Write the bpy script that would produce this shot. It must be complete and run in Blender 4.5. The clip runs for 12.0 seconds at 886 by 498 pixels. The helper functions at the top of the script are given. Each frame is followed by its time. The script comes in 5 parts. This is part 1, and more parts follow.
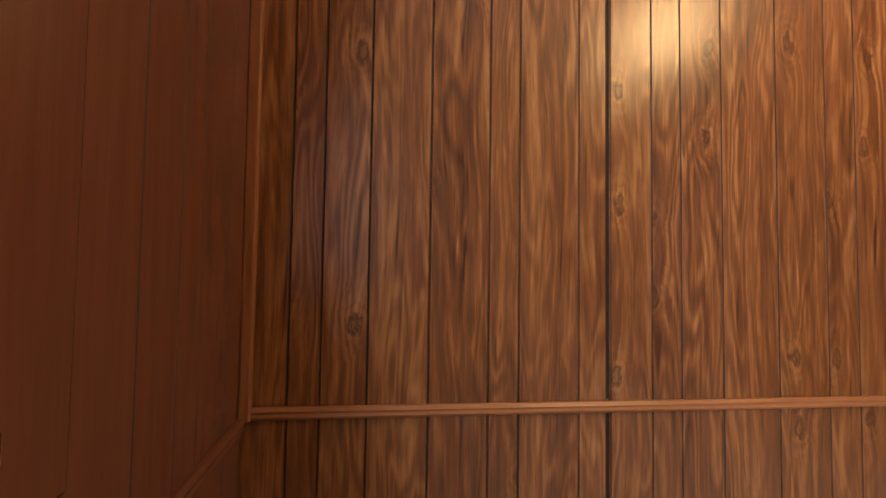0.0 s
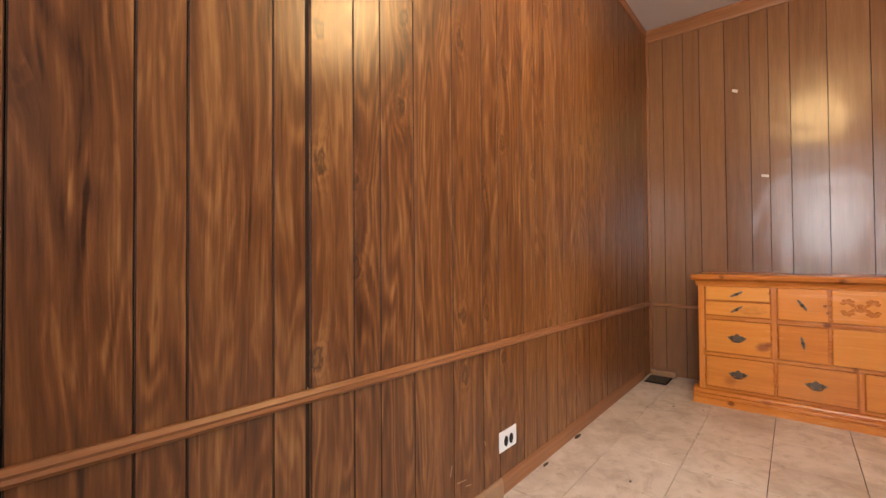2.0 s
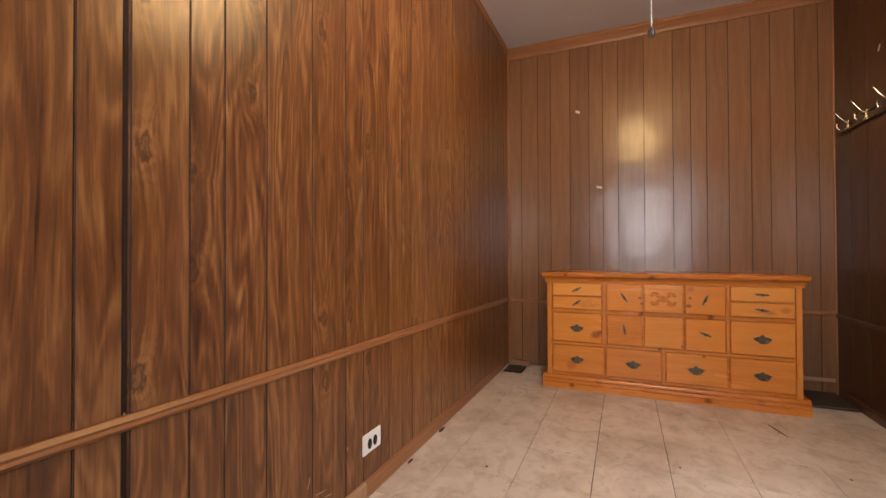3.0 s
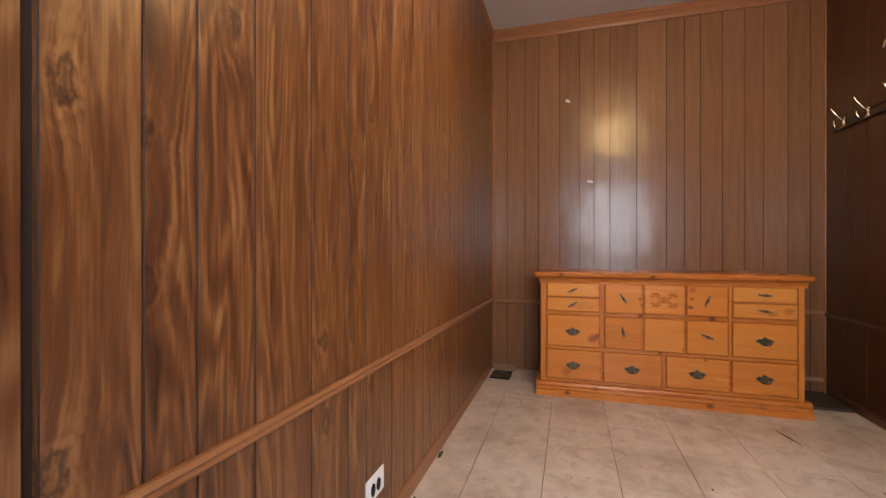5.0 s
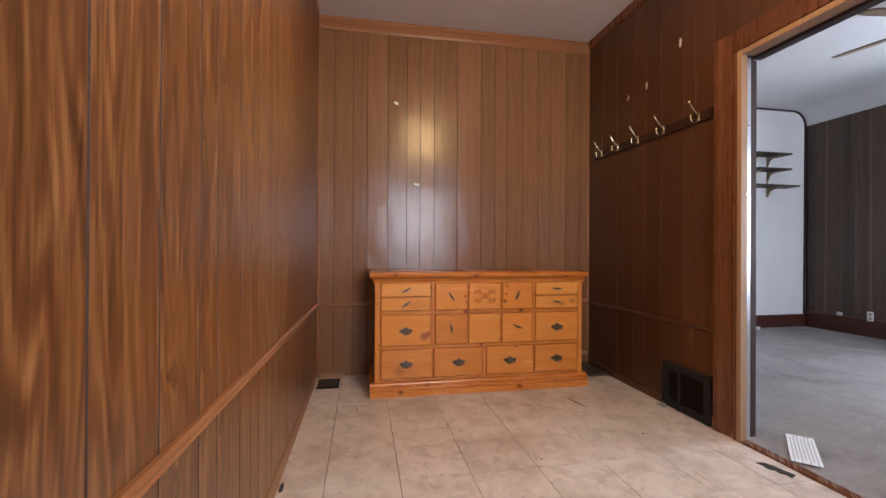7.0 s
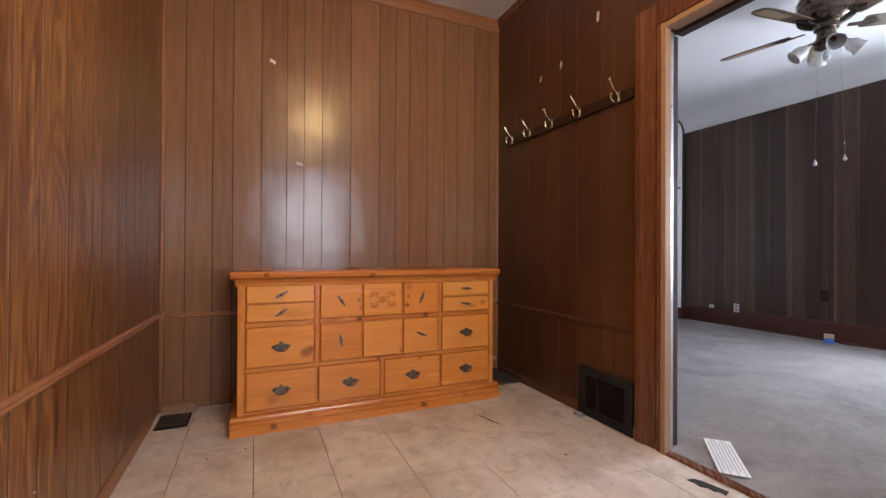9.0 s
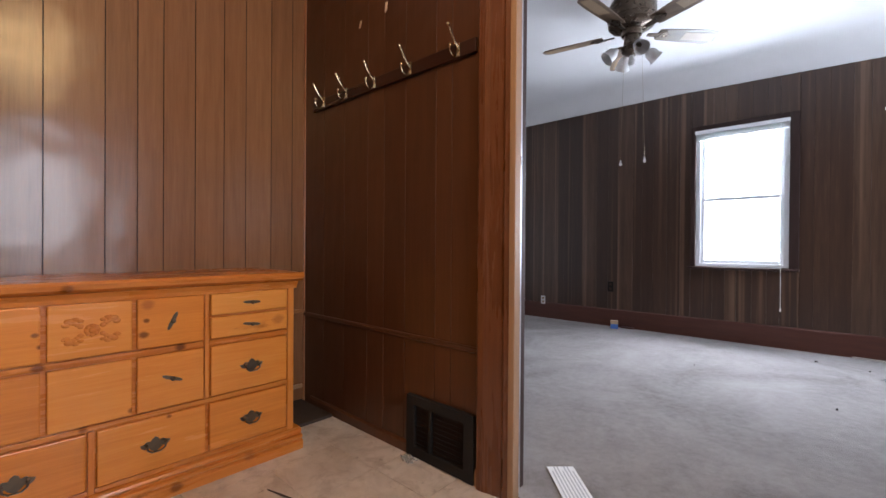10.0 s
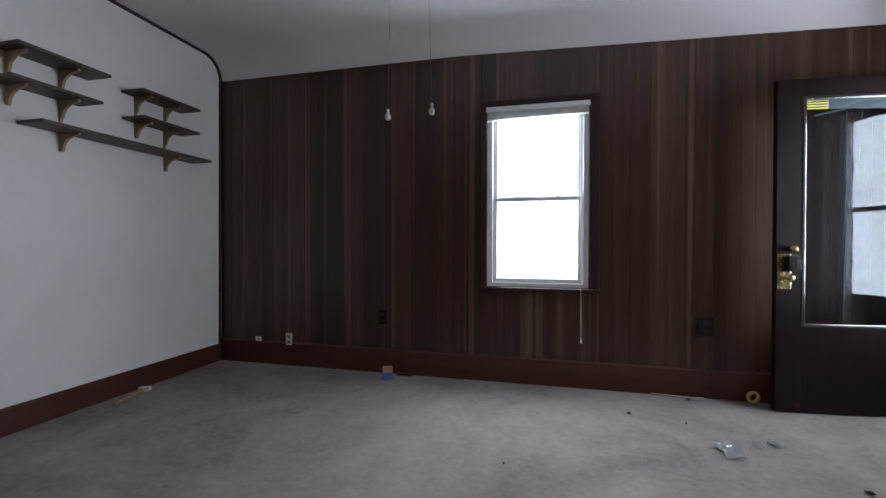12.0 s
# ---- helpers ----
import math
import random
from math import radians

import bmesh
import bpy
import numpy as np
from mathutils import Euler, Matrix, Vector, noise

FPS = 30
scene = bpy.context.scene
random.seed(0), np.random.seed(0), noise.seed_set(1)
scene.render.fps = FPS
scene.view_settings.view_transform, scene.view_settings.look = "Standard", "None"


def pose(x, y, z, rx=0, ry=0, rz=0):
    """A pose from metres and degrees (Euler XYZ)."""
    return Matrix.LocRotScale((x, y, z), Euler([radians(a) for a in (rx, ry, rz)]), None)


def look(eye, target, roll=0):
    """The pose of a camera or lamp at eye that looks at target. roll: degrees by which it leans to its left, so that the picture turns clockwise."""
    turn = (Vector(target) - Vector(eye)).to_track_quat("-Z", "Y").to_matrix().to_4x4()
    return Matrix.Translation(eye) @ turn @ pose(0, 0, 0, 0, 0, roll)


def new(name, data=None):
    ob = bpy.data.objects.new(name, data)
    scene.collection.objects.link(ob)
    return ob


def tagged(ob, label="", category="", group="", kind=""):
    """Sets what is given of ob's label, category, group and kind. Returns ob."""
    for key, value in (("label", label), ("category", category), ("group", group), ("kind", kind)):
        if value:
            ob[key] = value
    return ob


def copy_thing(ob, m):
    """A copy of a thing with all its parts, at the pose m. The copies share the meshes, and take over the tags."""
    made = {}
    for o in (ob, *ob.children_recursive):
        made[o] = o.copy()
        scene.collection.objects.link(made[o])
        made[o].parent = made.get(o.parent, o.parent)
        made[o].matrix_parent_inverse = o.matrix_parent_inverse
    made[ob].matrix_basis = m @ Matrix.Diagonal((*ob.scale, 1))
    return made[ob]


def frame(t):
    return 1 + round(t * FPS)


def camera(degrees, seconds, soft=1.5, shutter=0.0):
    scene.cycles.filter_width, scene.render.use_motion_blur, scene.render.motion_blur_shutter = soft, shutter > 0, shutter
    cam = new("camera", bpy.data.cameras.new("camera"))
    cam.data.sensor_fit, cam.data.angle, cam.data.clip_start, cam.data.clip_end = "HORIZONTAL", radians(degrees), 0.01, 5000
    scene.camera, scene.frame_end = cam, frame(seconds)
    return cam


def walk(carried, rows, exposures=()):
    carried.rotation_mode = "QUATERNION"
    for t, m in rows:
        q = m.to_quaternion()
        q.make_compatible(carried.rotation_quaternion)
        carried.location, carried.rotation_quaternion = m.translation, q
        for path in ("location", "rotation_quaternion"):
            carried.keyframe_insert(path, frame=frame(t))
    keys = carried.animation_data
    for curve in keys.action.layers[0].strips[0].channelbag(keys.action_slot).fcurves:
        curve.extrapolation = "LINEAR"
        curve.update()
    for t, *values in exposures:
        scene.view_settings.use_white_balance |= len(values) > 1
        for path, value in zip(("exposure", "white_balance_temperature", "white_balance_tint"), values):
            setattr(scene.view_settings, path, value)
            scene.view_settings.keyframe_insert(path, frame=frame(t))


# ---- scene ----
cam = camera(92.7, 12.0)
PATH = [
    (0, (0.7, 1.033, 1.031), (1.011, 3.007, 1.108), 0.8),
    (0.5, (0.649, 1.12, 1.024), (1.326, 3.002, 1.079), 0.2),
    (1, (0.678, 1.217, 0.998), (1.594, 2.994, 1.045), -0.3),
    (1.5, (0.729, 1.266, 0.973), (1.946, 2.853, 1.016), -0.3),
    (2, (0.779, 1.252, 0.974), (2.315, 2.532, 1.006), -0.4),
    (2.5, (0.81, 1.231, 0.972), (2.564, 2.192, 1.0), -0.5),
    (3, (0.819, 1.221, 0.981), (2.657, 2.01, 1.003), -0.2),
    (3.2, (0.822, 1.214, 0.978), (2.677, 1.96, 1.004), -0.6),
    (5, (1.029, 1.562, 1.001), (2.945, 2.136, 0.998), -0.0),
    (5.5, (1.062, 1.76, 0.993), (3.052, 1.958, 0.999), 0.4),
    (6, (1.127, 1.809, 0.985), (3.125, 1.738, 0.986), 0.2),
    (6.5, (1.176, 1.831, 0.98), (3.165, 1.625, 0.98), 0.1),
    (7, (1.133, 1.835, 0.993), (3.098, 1.462, 0.999), 0.3),
    (7.2, (1.121, 1.831, 0.987), (3.071, 1.389, 0.997), 0.5),
    (8.8, (1.507, 1.711, 0.927), (3.392, 1.042, 0.941), 0.3),
    (9, (1.606, 1.669, 0.952), (3.434, 0.859, 0.964), 0.3),
    (9.5, (1.862, 1.509, 0.946), (3.463, 0.31, 0.945), 0.3),
    (10, (2.14, 1.242, 0.966), (3.49, -0.233, 0.955), 0.4),
    (10.5, (2.349, 0.881, 1.025), (3.202, -0.928, 1.006), 0.3),
    (11, (2.455, 0.381, 1.03), (2.937, -1.56, 1.01), -0.0),
    (11.5, (2.578, -0.096, 1.063), (3.056, -2.037, 1.041), 0.1),
    (12, (2.738, -0.555, 1.119), (3.219, -2.497, 1.098), 0.1),
]
EXPOSURES = [(0.0, 0.35, 6700, 13), (0.8, 0.65, 6800, 13), (1.5, 0.6, 6700, 12), (2.0, 0.38, 6600, 11), (2.5, 0.18, 6600, 11), (3.2, 0.05, 6500, 10), (5.0, 0.05, 6100, 10), (6.0, 0.15, 5900, 10), (7.0, 0.15, 5850, 10), (9.0, 0.15, 5900, 10), (10.0, 0.05, 5900, 10), (10.5, -0.27, 5850, 10), (11.0, -0.39, 6000, 10), (12.0, -1.15, 6200, 10)]
walk(cam, [(t, look(eye, target, roll)) for t, eye, target, roll in PATH], EXPOSURES)


# ---- world and lights ----
world = bpy.data.worlds.new("world")
scene.world = world
world.use_nodes = True
wt = world.node_tree
bg = wt.nodes["Background"]
sky = wt.nodes.new("ShaderNodeTexSky")
sky.sky_type = "NISHITA"
sky.sun_disc = False
sky.sun_elevation, sky.sun_rotation = radians(40), radians(200)
sky.air_density, sky.dust_density = 1.0, 4.0
wt.links.new(sky.outputs[0], bg.inputs[0])
bg.inputs[1].default_value = 0.15


def lamp(name, kind, m, energy, color, **size):
    data = bpy.data.lights.new(name, kind)
    data.energy, data.color = energy, color
    for key, value in size.items():
        if key == "x":
            data.shape, data.size = "RECTANGLE", value
        if key == "y":
            data.size_y = value
        if key == "radius":
            data.shadow_soft_size = value
        if key == "angle":
            data.angle = value
    ob = new(name, data)
    ob.matrix_world = m
    return ob


lamp("sun", "SUN", look((0, -8, 9), (0, 0, 0)), 0.8, (1.0, 0.96, 0.9), angle=radians(12))
# daylight in the openings that the place has
DAY = (0.93, 0.945, 1.0)
lamp("day_window_living", "AREA", look((2.82, -4.17, 1.48), (2.82, -1, 1.30)), 122, DAY, x=0.72, y=1.4)
lamp("day_front_door", "AREA", look((0.08, -3.51, 1.40), (3, -3.51, 1.40)), 122, DAY, x=0.80, y=1.5)
lamp("day_window_entry", "AREA", look((0.12, 0.86, 1.50), (3, 0.86, 1.50)), 40, DAY, x=0.95, y=1.15)
lamp("bulb_light", "POINT", pose(2.36, 1.05, 2.44), 50, (1.0, 0.64, 0.28), radius=0.20)

# ---- materials ----


class Nodes:
    """Short forms for building a material's nodes."""

    def __init__(self, name):
        self.m = bpy.data.materials.new(name)
        self.m.use_nodes = True
        self.t = self.m.node_tree
        self.b = self.t.nodes["Principled BSDF"]

    def add(self, kind, **props):
        n = self.t.nodes.new(kind)
        if "operation" in props:
            n.operation = props["operation"]
        if "data_type" in props:
            n.data_type, n.blend_type = props["data_type"], props["blend_type"]
        if "voronoi_dimensions" in props:
            n.voronoi_dimensions = props["voronoi_dimensions"]
        return n

    def put(self, socket, value):
        if isinstance(value, bpy.types.NodeSocket):
            self.t.links.new(value, socket)
        elif value is not None:
            socket.default_value = value

    def math(self, op, a, b=None, c=None):
        n = self.add("ShaderNodeMath", operation=op)
        for i, v in enumerate((a, b, c)):
            self.put(n.inputs[i], v)
        return n.outputs[0]

    def noise(self, vec, scale, detail=4.0, rough=0.55, dist=0.0):
        n = self.add("ShaderNodeTexNoise")
        self.put(n.inputs["Vector"], vec)
        n.inputs["Scale"].default_value = scale
        n.inputs["Detail"].default_value = detail
        n.inputs["Roughness"].default_value = rough
        n.inputs["Distortion"].default_value = dist
        return n.outputs[0]

    def ramp(self, fac, stops):
        n = self.add("ShaderNodeValToRGB")
        self.put(n.inputs[0], fac)
        el = n.color_ramp.elements
        while len(el) < len(stops):
            el.new(0.5)
        for e, (p, c) in zip(el, stops):
            e.position, e.color = p, (*c, 1.0) if len(c) == 3 else c
        return n.outputs[0]

    def mix(self, fac, a, b, blend="MIX"):
        n = self.add("ShaderNodeMix", data_type="RGBA", blend_type=blend)
        self.put(n.inputs[0], fac)
        self.put(n.inputs[6], (*a, 1.0) if isinstance(a, tuple) else a)
        self.put(n.inputs[7], (*b, 1.0) if isinstance(b, tuple) else b)
        return n.outputs[2]

    def coords(self):
        return self.add("ShaderNodeTexCoord").outputs["Object"]

    def rand(self):
        return self.add("ShaderNodeObjectInfo").outputs["Random"]

    def vec(self, x, y, z):
        n = self.add("ShaderNodeCombineXYZ")
        for i, v in enumerate((x, y, z)):
            self.put(n.inputs[i], v)
        return n.outputs[0]

    def split(self, v):
        n = self.add("ShaderNodeSeparateXYZ")
        self.put(n.inputs[0], v)
        return n.outputs

    def bump(self, height, strength, distance=0.002):
        n = self.add("ShaderNodeBump")
        n.inputs["Strength"].default_value = strength
        n.inputs["Distance"].default_value = distance
        self.put(n.inputs["Height"], height)
        self.put(self.b.inputs["Normal"], n.outputs[0])

    def done(self, color=None, rough=0.5, metal=0.0, spec=None):
        if color is not None:
            self.put(self.b.inputs["Base Color"], (*color, 1.0) if isinstance(color, tuple) else color)
        self.put(self.b.inputs["Roughness"], rough)
        self.b.inputs["Metallic"].default_value = metal
        if spec is not None:
            self.b.inputs["Specular IOR Level"].default_value = spec
        return self.m


def wood(name, dark, mid, light, along="Z", rings=34.0, knots=1.0, contrast=1.0, rough=0.4, vary=0.25, seed=0.0, knot_color=(0.05, 0.02, 0.01), density=1.0, spec=0.5, lines=0.0, halo=0.0, marks=(), relief=0.16, cloud=1.0):
    """Grain that runs along one axis, swirls round knots and differs from board to board."""
    n = Nodes(name)
    r = n.rand()
    x, y, z = n.split(n.coords())
    if along == "Z":
        u, v = n.math("ADD", x, y), z
    elif along == "Y":
        u, v = n.math("ADD", z, x), y
    else:
        u, v = n.math("ADD", z, y), x
    off = n.math("MULTIPLY_ADD", r, 37.0, seed)
    u2 = n.math("ADD", u, off)
    v2 = n.math("MULTIPLY_ADD", r, 19.0, v)
    # knots
    kv = n.vec(n.math("MULTIPLY", u2, 8.0 * density), n.math("MULTIPLY", v2, 3.4 * density), 0.0)
    vor = n.add("ShaderNodeTexVoronoi", voronoi_dimensions="2D")
    n.put(vor.inputs["Vector"], kv)
    vor.inputs["Scale"].default_value = 1.0
    warp = n.noise(n.vec(n.math("MULTIPLY", u2, 30.0), n.math("MULTIPLY", v2, 9.0), 0.0), 1.0, 3.0, 0.6)
    d = n.math("MAXIMUM", n.math("MULTIPLY_ADD", n.math("SUBTRACT", warp, 0.5), 0.42, vor.outputs["Distance"]), 0.0)
    edge = n.add("ShaderNodeTexVoronoi", voronoi_dimensions="2D", feature="DISTANCE_TO_EDGE")
    n.put(edge.inputs["Vector"], kv)
    edge.inputs["Scale"].default_value = 1.0
    fade = n.ramp(edge.outputs["Distance"], [(0.0, (0, 0, 0)), (0.19, (1, 1, 1))])
    pick = n.math("MULTIPLY", fade, n.math("GREATER_THAN", n.split(vor.outputs["Color"])[0], 1.0 - 0.36 * min(knots, 1.0)))
    pull = n.math("MAXIMUM", n.math("SUBTRACT", n.math("DIVIDE", 1.0, n.math("MULTIPLY_ADD", d, 7.0, 0.35)), 0.30), 0.0)
    pull = n.math("MULTIPLY", pull, n.math("MULTIPLY", pick, knots))
    low = n.noise(n.vec(n.math("MULTIPLY", u2, 5.0), n.math("MULTIPLY", v2, 0.9), 0.0), 1.0, 3.0, 0.5)
    phase = n.math("MULTIPLY_ADD", u2, rings, n.math("MULTIPLY_ADD", low, 9.0, n.math("MULTIPLY", pull, 3.2)))
    wave = n.math("SINE", n.math("MULTIPLY", phase, 2.4))
    fine = n.noise(n.vec(n.math("MULTIPLY", u2, 280.0), n.math("MULTIPLY", v2, 7.0), 0.0), 1.0, 4.0, 0.65)
    mid_grain = n.noise(n.vec(n.math("MULTIPLY_ADD", pull, 1.6, n.math("MULTIPLY", u2, 95.0)), n.math("MULTIPLY", v2, 3.4), 0.0), 1.0, 4.0, 0.6, 0.5)
    streak = n.noise(n.vec(n.math("MULTIPLY_ADD", pull, 0.9, n.math("MULTIPLY", u2, 42.0)), n.math("MULTIPLY", v2, 2.6), 0.0), 1.0, 6.0, 0.62, 0.9)
    tone = n.math("MULTIPLY_ADD", wave, 0.075 * contrast, n.math("MULTIPLY_ADD", n.math("SUBTRACT", fine, 0.5), 0.55 * contrast, n.math("MULTIPLY_ADD", n.math("SUBTRACT", streak, 0.5), 0.85 * contrast, n.math("MULTIPLY_ADD", n.math("SUBTRACT", mid_grain, 0.5), 0.6 * contrast, 0.5))))
    tone = n.math("ADD", tone, n.math("MULTIPLY", n.math("SUBTRACT", r, 0.5), vary))
    if lines:
        # thin growth lines that follow the figure of the wood
        thin = n.math("SINE", n.math("MULTIPLY_ADD", streak, 5.0, n.math("MULTIPLY", phase, 11.0)))
        where = n.ramp(n.noise(n.vec(n.math("MULTIPLY", u2, 9.0), n.math("MULTIPLY", v2, 1.3), 0.0), 1.0, 2.0, 0.5), [(0.35, (0.15, 0.15, 0.15)), (0.65, (1, 1, 1))])
        tone = n.math("MULTIPLY_ADD", n.math("MULTIPLY", thin, where), lines, tone)
    if halo and not knots:
        # narrow upright stripes of paler veneer and broad soft bands in one board
        soft = n.noise(n.vec(n.math("MULTIPLY", u2, 17.0), n.math("MULTIPLY", v2, 0.10), 0.0), 1.0, 1.0, 0.5)
        stripe = n.ramp(soft, [(0.60, (0, 0, 0)), (0.70, (1, 1, 1))])
        tone = n.math("MULTIPLY_ADD", stripe, halo * 1.7, n.math("MULTIPLY_ADD", n.math("SUBTRACT", soft, 0.5), halo * 1.6, tone))
    if halo and knots:
        # pale sapwood round the knots and broad soft bands of lighter wood
        pale = n.ramp(d, [(0.06, (0, 0, 0)), (0.17, (1, 1, 1)), (0.48, (0, 0, 0))])
        tone = n.math("MULTIPLY_ADD", n.math("MULTIPLY", pale, pick), halo, tone)
        soft = n.noise(n.vec(n.math("MULTIPLY", u2, 17.0), n.math("MULTIPLY", v2, 0.8), 0.0), 1.0, 2.0, 0.5, 0.4)
        tone = n.math("MULTIPLY_ADD", n.math("SUBTRACT", soft, 0.5), halo * 2.4, tone)
    ring = n.math("MULTIPLY", n.math("SINE", n.math("MULTIPLY_ADD", low, 6.0, n.math("MULTIPLY", d, 58.0))), n.math("MULTIPLY", pick, n.ramp(d, [(0.08, (1, 1, 1)), (0.34, (0, 0, 0))])))
    tone = n.math("MULTIPLY_ADD", ring, 0.10 * contrast, tone)
    col = n.ramp(tone, [(0.12, dark), (0.5, mid), (0.9, light)])
    wob = n.math("MULTIPLY_ADD", n.math("SUBTRACT", streak, 0.5), 0.16, d)
    kmask = n.ramp(wob, [(0.03, (1, 1, 1)), (0.12, (0, 0, 0))])
    kfac = n.math("MULTIPLY", n.math("MULTIPLY", kmask, 0.85), pick)
    col = n.mix(kfac, col, knot_color)
    # single knots and stains at set places along and across the board
    for mv, mu, size, amount, tint in marks:
        du = n.math("MULTIPLY", n.math("SUBTRACT", z, mu), 1.25)
        dv = n.math("SUBTRACT", v, mv)
        dist = n.math("SQRT", n.math("ADD", n.math("MULTIPLY", du, du), n.math("MULTIPLY", dv, dv)))
        dist = n.math("MULTIPLY_ADD", n.math("SUBTRACT", warp, 0.5), 0.9, n.math("DIVIDE", dist, size))
        m = n.ramp(dist, [(0.45, (1, 1, 1)), (1.0, (0, 0, 0))])
        col = n.mix(n.math("MULTIPLY", m, amount), col, tint)
    big = n.noise(n.coords(), 1.3, 3.0, 0.5)
    col = n.mix(n.math("MULTIPLY", big, 0.28), col, dark)
    if cloud:
        n.bump(n.math("ADD", fine, n.math("MULTIPLY", streak, 0.6)), relief, 0.001)
    else:
        # thin panels that have gone slightly wavy
        n.bump(n.math("MULTIPLY_ADD", fine, 0.02, n.noise(n.coords(), 6.5, 1.0, 0.5)), 0.35, 0.013)
    rg = n.math("MULTIPLY_ADD", n.math("SUBTRACT", n.noise(n.coords(), 2.6, 2.0, 0.5), 0.5), 0.14 * cloud, n.math("MULTIPLY_ADD", n.math("SUBTRACT", streak, 0.5), 0.16 * cloud, rough))
    return n.done(col, rg, 0.0, spec)


def flame_wood(name, dark, mid, light, knot, rough):
    """Knotty veneer: flame figure that bends round the knots, pale spindles, dark flecks and fine fibre."""
    n = Nodes(name)
    r = n.rand()
    x, y, z = n.split(n.coords())
    u = n.math("ADD", n.math("ADD", x, y), n.math("MULTIPLY", r, 37.0))
    v = n.math("MULTIPLY_ADD", r, 19.0, z)

    def field(a, b, detail=3.0, rougher=0.55, dist=0.0, shift=0.0, across=None):
        return n.noise(n.vec(n.math("MULTIPLY_ADD", across or u, a, shift), n.math("MULTIPLY", v, b), 0.0), 1.0, detail, rougher, dist)

    def centred(f, k):
        return n.math("MULTIPLY", n.math("SUBTRACT", f, 0.5), k)

    def total(*terms):
        t = terms[0]
        for q in terms[1:]:
            t = n.math("ADD", t, q)
        return t

    # knots, a few to each square metre
    kv = n.vec(n.math("MULTIPLY", u, 5.6), n.math("MULTIPLY", v, 3.7), 0.0)
    cell = n.add("ShaderNodeTexVoronoi", voronoi_dimensions="2D")
    n.put(cell.inputs["Vector"], kv)
    cell.inputs["Scale"].default_value = 1.0
    cell.inputs["Randomness"].default_value = 0.8
    d = n.math("MAXIMUM", n.math("ADD", cell.outputs["Distance"], centred(field(40.0, 22.0, 4.0, 0.65), 0.34)), 0.0)
    pick = n.math("GREATER_THAN", n.split(cell.outputs["Color"])[0], 0.76)
    near = n.math("MULTIPLY", pick, n.ramp(d, [(0.0, (1, 1, 1)), (0.45, (0, 0, 0))]))
    # the grain is pushed aside by the knots and wanders slowly
    across = total(u, n.math("MULTIPLY", near, 0.018), centred(field(4.0, 0.9, 2.0), 0.09))
    figure = field(7.5, 0.95, 2.5, 0.45, 0.25, 0.0, across)
    flame = n.math("SINE", n.math("MULTIPLY", figure, 88.0))
    where = n.ramp(field(6.0, 0.7, 2.0, 0.5, 0.0, 5.0), [(0.38, (0.4, 0.4, 0.4)), (0.58, (1, 1, 1))])
    band = field(26.0, 1.1, 3.0, 0.55, 0.4, 3.0, across)
    streak = field(85.0, 3.2, 4.0, 0.62, 0.4, 7.0, across)
    fibre = field(230.0, 11.0, 3.0, 0.65, 0.0, 0.0, across)
    pale = n.ramp(field(38.0, 3.6, 2.0, 0.5, 0.6, 13.0, across), [(0.58, (0, 0, 0)), (0.74, (1, 1, 1))])
    fleck = n.ramp(field(48.0, 3.0, 2.0, 0.55, 0.4, 23.0, across), [(0.62, (0, 0, 0)), (0.76, (1, 1, 1))])
    rings = n.math("MULTIPLY", n.math("SINE", n.math("MULTIPLY", d, 52.0)), near)
    tone = total(n.math("MULTIPLY_ADD", n.math("SUBTRACT", r, 0.5), 0.16, 0.5), centred(band, 0.62), centred(streak, 0.62), centred(fibre, 0.38), n.math("MULTIPLY", n.math("MULTIPLY", flame, where), 0.13), n.math("MULTIPLY", pale, 0.22), n.math("MULTIPLY", fleck, -0.34), n.math("MULTIPLY", rings, 0.09), n.math("MULTIPLY", near, 0.10))
    col = n.ramp(tone, [(0.10, dark), (0.47, mid), (0.92, light)])
    core = n.math("MULTIPLY", pick, n.ramp(d, [(0.03, (0.5, 0.5, 0.5)), (0.07, (1, 1, 1)), (0.12, (0, 0, 0))]))
    col = n.mix(n.math("MULTIPLY", core, 0.8), col, knot)
    n.bump(n.math("MULTIPLY_ADD", fibre, 0.03, n.noise(n.coords(), 5.0, 1.5, 0.5)), 0.25, 0.012)
    return n.done(col, n.math("ADD", centred(streak, 0.14), rough), 0.0, 0.55)


def paint(name, color, rough=0.5, stain=0.12, scale=3.0, bump=0.05, tint=(0.6, 0.55, 0.5)):
    n = Nodes(name)
    c = n.coords()
    big = n.noise(c, scale, 5.0, 0.6)
    small = n.noise(c, 90.0, 3.0, 0.6)
    fac = n.math("MULTIPLY", n.ramp(big, [(0.42, (0, 0, 0)), (0.75, (1, 1, 1))]), stain)
    col = n.mix(fac, color, tuple(a * b for a, b in zip(color, tint)))
    n.bump(small, bump, 0.002)
    return n.done(col, n.math("MULTIPLY_ADD", big, 0.2, rough - 0.1))


def plain(name, color, rough=0.5, metal=0.0, emit=0.0, var=0.15):
    n = Nodes(name)
    c = n.noise(n.coords(), 40.0, 4.0, 0.6)
    col = n.mix(n.math("MULTIPLY", c, var), color, tuple(v * 0.45 for v in color))
    if emit:
        n.put(n.b.inputs["Emission Color"], (*color, 1.0))
        n.b.inputs["Emission Strength"].default_value = emit
    return n.done(col, n.math("MULTIPLY_ADD", c, 0.15, rough - 0.07), metal)


